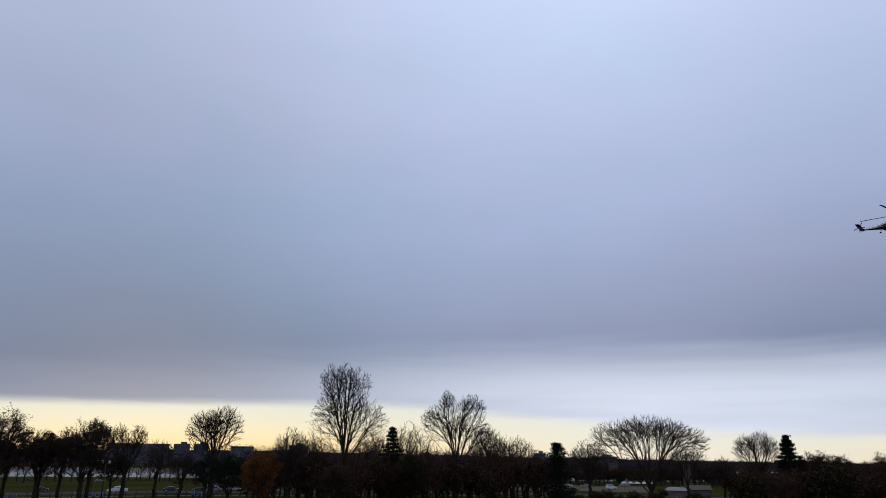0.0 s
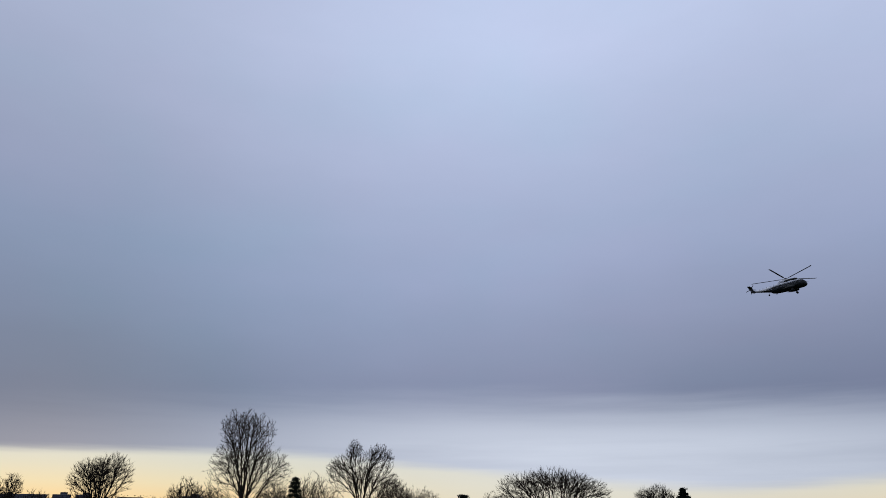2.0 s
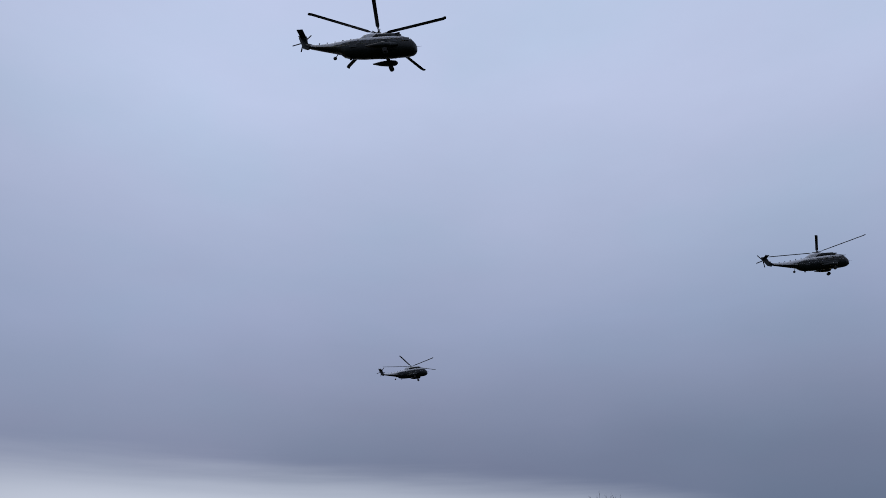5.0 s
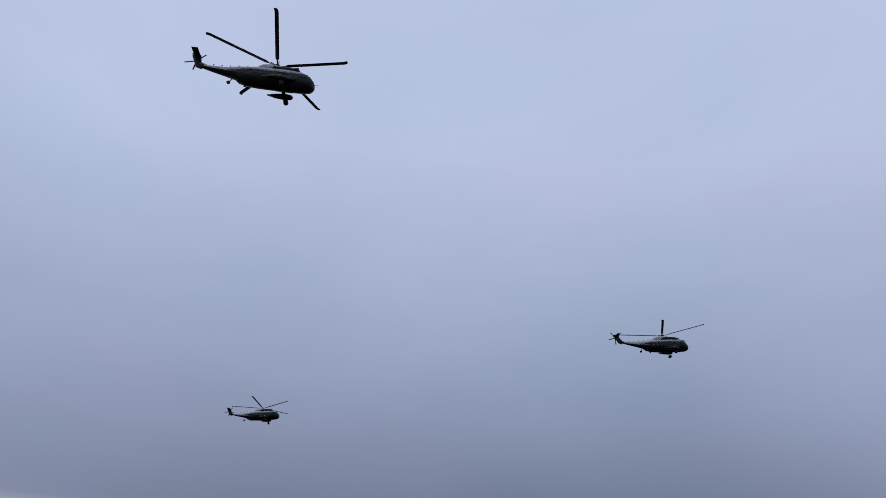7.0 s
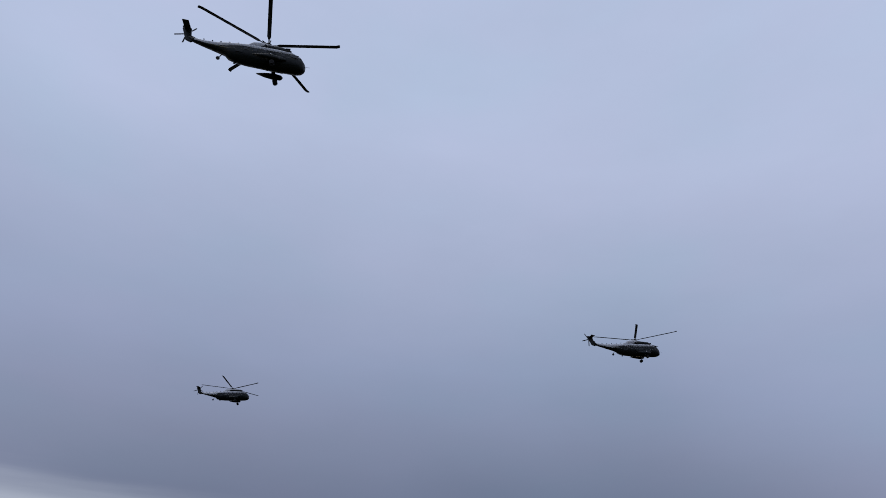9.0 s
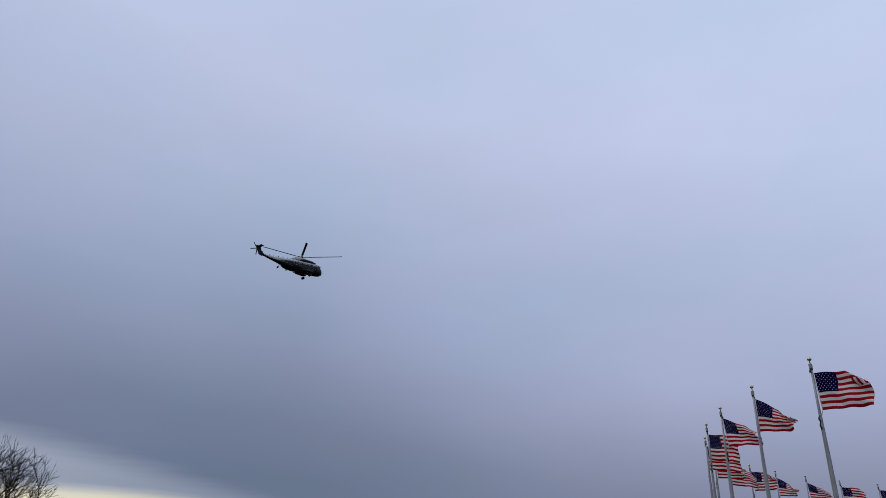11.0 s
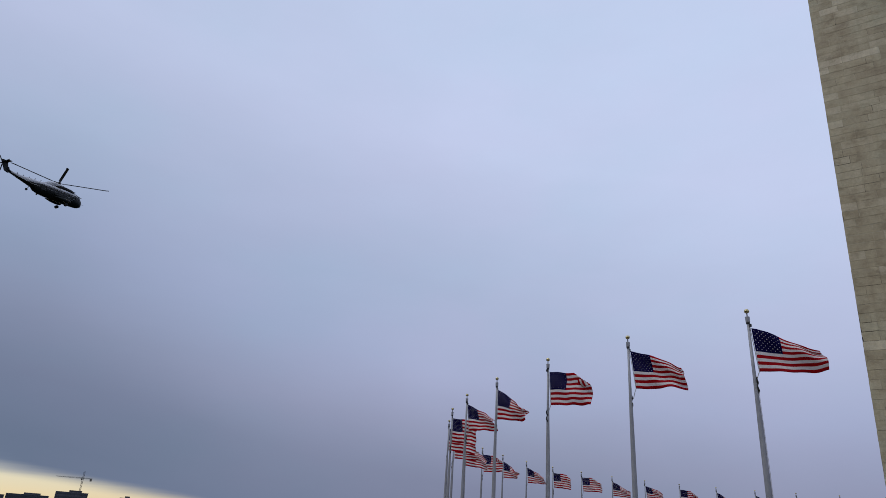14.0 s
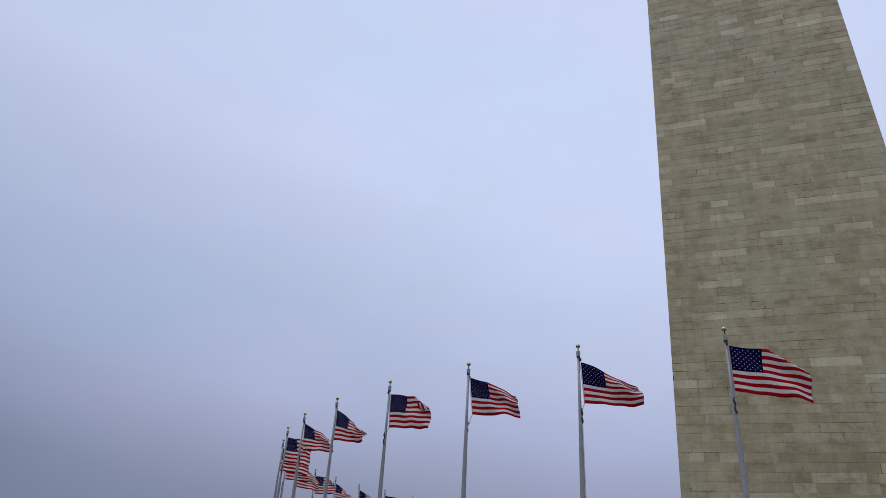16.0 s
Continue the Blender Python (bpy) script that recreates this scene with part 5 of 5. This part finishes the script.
def build_crane():
    c = empty("tower_crane")
    vs_, fs_ = [], []
    H = 56.0
    for sx_ in (-1.1, 1.1):
        for sy_ in (-1.1, 1.1):
            tube(vs_, fs_, [Vector((sx_, sy_, 0)), Vector((sx_, sy_, H))], [0.3, 0.3], 4)
    for k in range(18):
        z = k * H / 18
        tube(vs_, fs_, [Vector((-1.1, -1.1, z)), Vector((1.1, -1.1, z + H / 18))], [0.18] * 2, 3)
        tube(vs_, fs_, [Vector((-1.1, 1.1, z + H / 18)), Vector((1.1, 1.1, z))], [0.18] * 2, 3)
    mesh_object("mast", vs_, fs_, DARK_METAL, c, "latticed steel mast")
    for name, x1 in (("jib", -42.0), ("counter_jib", 15.0)):
        vs_, fs_ = [], []
        for y, z in ((-0.8, 44), (0.8, 44), (0, 45.6)):
            tube(vs_, fs_, [Vector((0, y, z)), Vector((x1, y * 0.6, 44 + (z - 44) * 0.5))], [0.28, 0.2], 4)
        for k in range(14):
            a_, b_ = x1 * k / 14, x1 * (k + 1) / 14
            tube(vs_, fs_, [Vector((a_, -0.8, 44)), Vector((b_, 0, 45.2))], [0.14] * 2, 3)
        mesh_object(name, vs_, fs_, DARK_METAL, c)
    part("counterweight", box_at(13, 0, 42.6, 3.4, 2.2, 4.6), CONCRETE, c)
    part("cab", box_at(-1.8, 1.8, 42.8, 2.0, 1.6, 2.2), DARK_METAL, c)
    p = away(158.55, 1400)
    c.matrix_basis = pose(p.x, p.y, 12, 0, 0, 159)
    tagged(c, "distant dark tower crane above a roof", "crane")


build_crane()


# ---- the park road: lamps, fence, cars, bins, lodge ----
def street_lamp(height):
    l = empty("street_lamp")
    part("base", cyl_bm(0.28, 0.16, 0.9, 12, pose(0, 0, 0.45)), DARK_METAL, l)
    part("post", cyl_bm(0.11, 0.07, height - 1.2, 12, pose(0, 0, 0.9 + (height - 1.2) / 2)), DARK_METAL, l, "dark fluted post", True)
    part("crossarm", box_at(0, 0, height - 0.55, 1.3, 0.1, 0.1), DARK_METAL, l)
    for s in (-0.6, 0.6):
        g = part("globe", ball_bm(0.27, pose(s, 0, height - 0.2), 14, 10, (1, 1, 1.25)), GLOBE, l, "pale opal glass globe", True)
        part("globe_cap", cyl_bm(0.1, 0.03, 0.16, 10, pose(s, 0, height + 0.13)), DARK_METAL, g)
        part("globe_seat", cyl_bm(0.08, 0.16, 0.16, 10, pose(s, 0, height - 0.5)), DARK_METAL, g)
    return tagged(l, "dark twin-globe street lamp beside the path", "street lamp", "street lamps")


lamp = street_lamp(7.9)
for i, (head, dist) in enumerate(((262.7, 157), (263.45, 200))):
    m = stand(None, head, dist, head)
    if i == 0:
        lamp.matrix_basis = m
    else:
        copy_thing(lamp, m)


def build_fence(h0, h1, dist):
    f = empty("fence")
    a, b = away(h0, dist), away(h1, dist)
    n = int((b - a).length / 2.0)
    pts = [away(h0 + (h1 - h0) * i / n, dist) for i in range(n + 1)]
    base = Vector((a.x, a.y, 0))
    f.matrix_basis = pose(a.x, a.y, 0)
    for i, p in enumerate(pts):
        z = ground_z(p.x, p.y)
        part("post", box_at(p.x - a.x, p.y - a.y, z + 0.6, 0.17, 0.17, 1.4, h0), DARK_METAL, f, bevel=0.01)
    for i in range(n):
        for lift in (0.55, 1.05):
            p, q = pts[i] - base, pts[i + 1] - base
            vs_, fs_ = [], []
            tube(vs_, fs_, [Vector((p.x, p.y, ground_z(*pts[i].xy) + lift)), Vector((q.x, q.y, ground_z(*pts[i + 1].xy) + lift))], [0.055] * 2, 4)
            mesh_object("rail", vs_, fs_, DARK_METAL, f)
    return tagged(f, "dark post and rail fence along the footpath", "fence")


build_fence(271.5, 264.6, 176)
build_fence(263.9, 255.5, 176)
build_fence(254.9, 247.0, 176)


def build_car(paint, kind, label):
    c = empty("car" if kind != "pickup" else "pickup_truck")
    L, Wd = (5.6, 1.95) if kind == "pickup" else (4.7, 1.8)
    Hc = 1.85 if kind in ("pickup", "van") else 1.48
    side = {"car": [(-2.35, 0.35), (-2.35, 0.85), (-1.75, 0.95), (-1.0, Hc), (0.45, Hc), (1.15, 0.95), (2.2, 0.8), (2.35, 0.5), (2.3, 0.3)],
            "van": [(-2.35, 0.35), (-2.3, 1.0), (-2.15, Hc), (0.6, Hc), (1.35, 1.05), (2.2, 0.95), (2.35, 0.6), (2.3, 0.3)],
            "pickup": [(-2.8, 0.45), (-2.8, 1.1), (-0.9, 1.1), (-0.75, Hc), (0.65, Hc), (1.25, 1.12), (2.6, 1.0), (2.8, 0.6), (2.75, 0.4)]}[kind]
    bm = bmesh.new()
    rows_ = []
    for y in (-Wd / 2, Wd / 2):
        rows_.append([bm.verts.new((x, y * (0.86 if z > 1.15 else 1.0), z)) for x, z in side])
    bm.faces.new(rows_[0])
    bm.faces.new(rows_[1])
    for k in range(len(side)):
        k2 = (k + 1) % len(side)
        bm.faces.new((rows_[0][k], rows_[0][k2], rows_[1][k2], rows_[1][k]))
    part("body", bm, paint, c, bevel=0.05)
    x0, x1 = (-0.7, 0.75) if kind == "pickup" else (-1.15, 0.7)
    for s in (-1, 1):
        part("side_window", box_bm((x1 - x0) * 0.88, 0.04, Hc * 0.24, pose((x0 + x1) / 2 - 0.05, s * Wd * 0.452, Hc * 0.82, -9 * s, 0, 0)), GLASS_DARK, c, bevel=0.012)
        part("headlight", box_at(L / 2 - 0.07, s * Wd * 0.36, 0.7, 0.12, 0.32, 0.16), CLEAR_LAMP, c, bevel=0.02)
        part("tail_light", box_at(-L / 2 + 0.03, s * Wd * 0.4, 0.85, 0.1, 0.2, 0.26), RED_LAMP, c, bevel=0.02)
        for x in (-L * 0.3, L * 0.31):
            w = part("wheel", cyl_bm(0.34, 0.34, 0.22, 16, pose(x, s * (Wd / 2 - 0.09), 0.34, 90, 0, 0)), RUBBER, c)
            part("rim", cyl_bm(0.2, 0.18, 0.03, 10, pose(x, s * (Wd / 2 + 0.03), 0.34, -90 * s, 0, 0)), POLE_PAINT, w)
    part("windscreen", box_bm(0.04, Wd * 0.78, 0.62, pose(0.93 if kind == "pickup" else 0.78, 0, Hc * 0.83, 0, -48, 0)), GLASS_DARK, c, bevel=0.012)
    part("bumper", box_at(L / 2 + 0.02, 0, 0.45, 0.14, Wd * 0.95, 0.2), DARK_METAL, c, bevel=0.03)
    return tagged(c, label, "car" if kind != "pickup" else "pickup truck", "parked vehicles")


def park(ob, head, dist, spin):
    p = away(head, dist)
    return pose(p.x, p.y, ground_z(p.x, p.y) + 0.05, 0, 0, head + spin) @ Matrix.Scale(0.87, 4)


truck = build_car(CAR_WHITE, "pickup", "white pickup truck on the park road")
truck.matrix_basis = park(truck, 261.7, 199, 180)
dark_car = build_car(CAR_DARK, "car", "dark saloon car parked by the road")
dark_car.matrix_basis = park(dark_car, 258.0, 202, 0)
grey_car = build_car(CAR_GREY, "car", "grey saloon car parked by the road")
grey_car.matrix_basis = park(grey_car, 254.9, 200, 180)
white_van = build_car(CAR_WHITE, "van", "white van parked by the lawn")
white_van.matrix_basis = park(white_van, 255.0, 232, 0)
white_car = build_car(CAR_WHITE, "car", "white saloon car parked by the road")
white_car.matrix_basis = park(white_car, 253.5, 204, 0)
for ob, head, dist, spin in ((dark_car, 266.6, 215, 0), (grey_car, 263.0, 300, 0), (white_car, 250.3, 200, 180), (dark_car, 256.0, 202, 180), (white_van, 223.6, 232, 0),
                             (grey_car, 225.6, 246, 180), (white_car, 227.0, 250, 0), (grey_car, 222.6, 262, 0),
                             (dark_car, 236.5, 210, 0), (grey_car, 238.0, 212, 180), (white_car, 234.7, 214, 0)):
    copy_thing(ob, park(ob, head, dist, spin))


def litter_bin():
    b = empty("litter_bin")
    part("drum", cyl_bm(0.32, 0.36, 1.0, 16, pose(0, 0, 0.5)), BIN_BLUE, b, "blue plastic drum", True)
    part("lid", cyl_bm(0.38, 0.2, 0.22, 16, pose(0, 0, 1.1)), DARK_METAL, b)
    part("rim", cyl_bm(0.38, 0.38, 0.06, 16, pose(0, 0, 0.98)), DARK_METAL, b)
    return tagged(b, "blue litter bin with a dark lid beside the fence", "litter bin", "litter bins")


bin_ = litter_bin()
for i, (head, dist) in enumerate(((268.6, 174), (268.1, 174.5), (263.2, 174), (262.7, 174.3), (256.4, 174), (255.9, 174.2))):
    m = stand(None, head, dist)
    if i == 0:
        bin_.matrix_basis = m
    else:
        copy_thing(bin_, m)


def build_lodge():
    h = empty("park_lodge")
    part("wall", box_at(0, 0, 1.7, 13, 7, 3.4), WALL_BRICK, h, "dull buff masonry wall")
    bm = bmesh.new()
    q = [bm.verts.new(v) for v in ((-7, -4.2, 3.4), (7, -4.2, 3.4), (7, 4.2, 3.4), (-7, 4.2, 3.4), (-4.5, 0, 5.4), (4.5, 0, 5.4))]
    for f_ in ((0, 1, 5, 4), (1, 2, 5), (2, 3, 4, 5), (3, 0, 4), (3, 2, 1, 0)):
        bm.faces.new([q[i] for i in f_])
    part("roof", bm, ROOF_GREY, h, "grey hipped roof")
    for x in (-4.5, -1.5, 1.5, 4.5):
        w = part("window", box_at(x, 3.52, 1.8, 1.1, 0.1, 1.4), GLASS_DARK, h)
        part("sill", box_at(x, 3.6, 1.05, 1.3, 0.22, 0.1), CONCRETE, w)
    part("door", box_at(0, 3.53, 1.05, 1.0, 0.1, 2.1), DARK_METAL, h)
    part("chimney", box_at(3, 0, 5.2, 0.9, 0.9, 1.8), WALL_BRICK, h)
    h.matrix_basis = stand(None, 218.75, 192, 218.5, 0.42)
    tagged(h, "low masonry lodge with a pale grey hipped roof", "building")


build_lodge()


def small_house():
    h = empty("kiosk")
    part("wall", box_at(0, 0, 1.4, 9, 6, 2.8), WALL_BRICK, h)
    bm = bmesh.new()
    q = [bm.verts.new(v) for v in ((-5, -3.5, 2.8), (5, -3.5, 2.8), (5, 3.5, 2.8), (-5, 3.5, 2.8), (-5, 0, 4.8), (5, 0, 4.8))]
    for f_ in ((0, 1, 5, 4), (2, 3, 4, 5), (1, 2, 5), (3, 0, 4), (3, 2, 1, 0)):
        bm.faces.new([q[i] for i in f_])
    part("roof", bm, TAN_ROOF, h, "tan gabled roof")
    part("door", box_at(0, 3.02, 1.05, 1.0, 0.1, 2.1), DARK_METAL, h)
    h.matrix_basis = stand(None, 217.05, 196, 235, 0.55)
    tagged(h, "small kiosk with a tan gabled roof below the knoll", "building")


small_house()


def stone_pillar():
    p = empty("stone_pillar")
    part("plinth", box_at(0, 0, 0.6, 3.2, 3.2, 1.2), PATH, p, bevel=0.05)
    bm = bmesh.new()
    lo = [bm.verts.new((x, y, 1.2)) for x, y in ((-1.2, -1.2), (1.2, -1.2), (1.2, 1.2), (-1.2, 1.2))]
    hi = [bm.verts.new((x, y, 7.4)) for x, y in ((-0.9, -0.9), (0.9, -0.9), (0.9, 0.9), (-0.9, 0.9))]
    for k in range(4):
        bm.faces.new((lo[k], lo[(k + 1) % 4], hi[(k + 1) % 4], hi[k]))
    bm.faces.new(hi)
    part("shaft", bm, PATH, p)
    part("cap", box_at(0, 0, 7.55, 2.2, 2.2, 0.3), PATH, p, bevel=0.04)
    p.matrix_basis = stand(None, 217.85, 235, 30)
    tagged(p, "grey square stone pillar beyond the lodge", "pillar")


stone_pillar()


def parasol():
    u = empty("parasol")
    part("pole", cyl_bm(0.03, 0.03, 2.4, 8, pose(0, 0, 1.2)), DARK_METAL, u)
    part("canopy", cyl_bm(1.15, 0.08, 0.55, 10, pose(0, 0, 2.4)), CANVAS, u, "round white cloth canopy")
    part("foot", cyl_bm(0.3, 0.28, 0.1, 12, pose(0, 0, 0.05)), CONCRETE, u)
    return tagged(u, "round white parasol in the clearing", "parasol", "parasols in the clearing")


first = parasol()
for i in range(5):
    m = stand(None, 222.6 - 0.5 * i, 226)
    if i == 0:
        first.matrix_basis = m
    else:
        copy_thing(first, m)


# ---- facing stones of the obelisk ----
COURSE = 0.59


def block_mesh(pool, length, depth):
    key = round(length, 1)
    if key not in pool:
        hl, hh, g = key / 2 - 0.008, COURSE / 2 - 0.008, 0.005
        v, f = [], []
        # back, front edge, chamfered face
        for x, l_, h_ in ((-depth, hl, hh), (-g, hl, hh), (0.0, hl - g, hh - g)):
            for sy_, sz_ in ((-1, -1), (1, -1), (1, 1), (-1, 1)):
                v.append((x, sy_ * l_, sz_ * h_))
        for r in (0, 4):
            for k in range(4):
                f.append((r + k, r + (k + 1) % 4, r + 4 + (k + 1) % 4, r + 4 + k))
        f.append((8, 9, 10, 11))
        pool[key] = (v, f)
    return key, pool[key]


def face_stones():
    rnd = random.Random(21)
    pool, meshes = {}, {}
    rest = {0: ([], []), 1: ([], [])}
    made = 0
    tilt_ = math.atan(TAPER)
    for side, spin in ((0, 0.0), (1, -90.0)):
        for row in range(120):
            z = COURSE / 2 + row * COURSE
            hw = half_at(z)
            # the corner is chipped here and there
            y = -hw + (rnd.choice((0.0, 0.0, 0.02, 0.03, 0.05)) if side == 0 and z < 32 else 0.0)
            cells = []
            while y < hw - 0.05:
                w = rnd.choice((0.6, 0.9, 1.2, 1.5, 1.8, 2.3, 2.9)) if cells else rnd.choice((0.6, 0.9, 1.5))
                if hw - (y + w) < 0.7:
                    w = hw - y
                cells.append((y + w / 2, w))
                y += w
            for yc, w in cells:
                key, (v, f) = block_mesh(pool, w, 0.11)
                m = Matrix.Rotation(radians(spin), 4, "Z") @ pose(hw + rnd.uniform(-0.006, 0.006), yc, z) @ Matrix.Rotation(-tilt_, 4, "Y") @ Matrix.Diagonal((1, w / key * (0.985 if rnd.random() < 0.05 else 1), 0.94 if rnd.random() < 0.06 else 1, 1))
                if side == 0 and 8.0 < z < 32 and made < 300 and abs(yc + 0.3 * hw) < 0.62 * hw:
                    if key not in meshes:
                        me = bpy.data.meshes.new("stone_block")
                        me.from_pydata(v, [], f)
                        me.materials.append(STONE)
                        meshes[key] = me
                    ob = new("stone_block", meshes[key])
                    ob.parent = obelisk
                    ob.matrix_basis = m
                    made += 1
                else:
                    rv, rf = rest[side]
                    n = len(rv)
                    rv += [m @ Vector(q) for q in v]
                    rf += [tuple(n + i for i in q) for q in f]
    for side in rest:
        ob = mesh_object("stone_facing", *rest[side], STONE, obelisk, "buff and grey weathered marble blocks")
        ob["kind"] = "stuff"


face_stones()
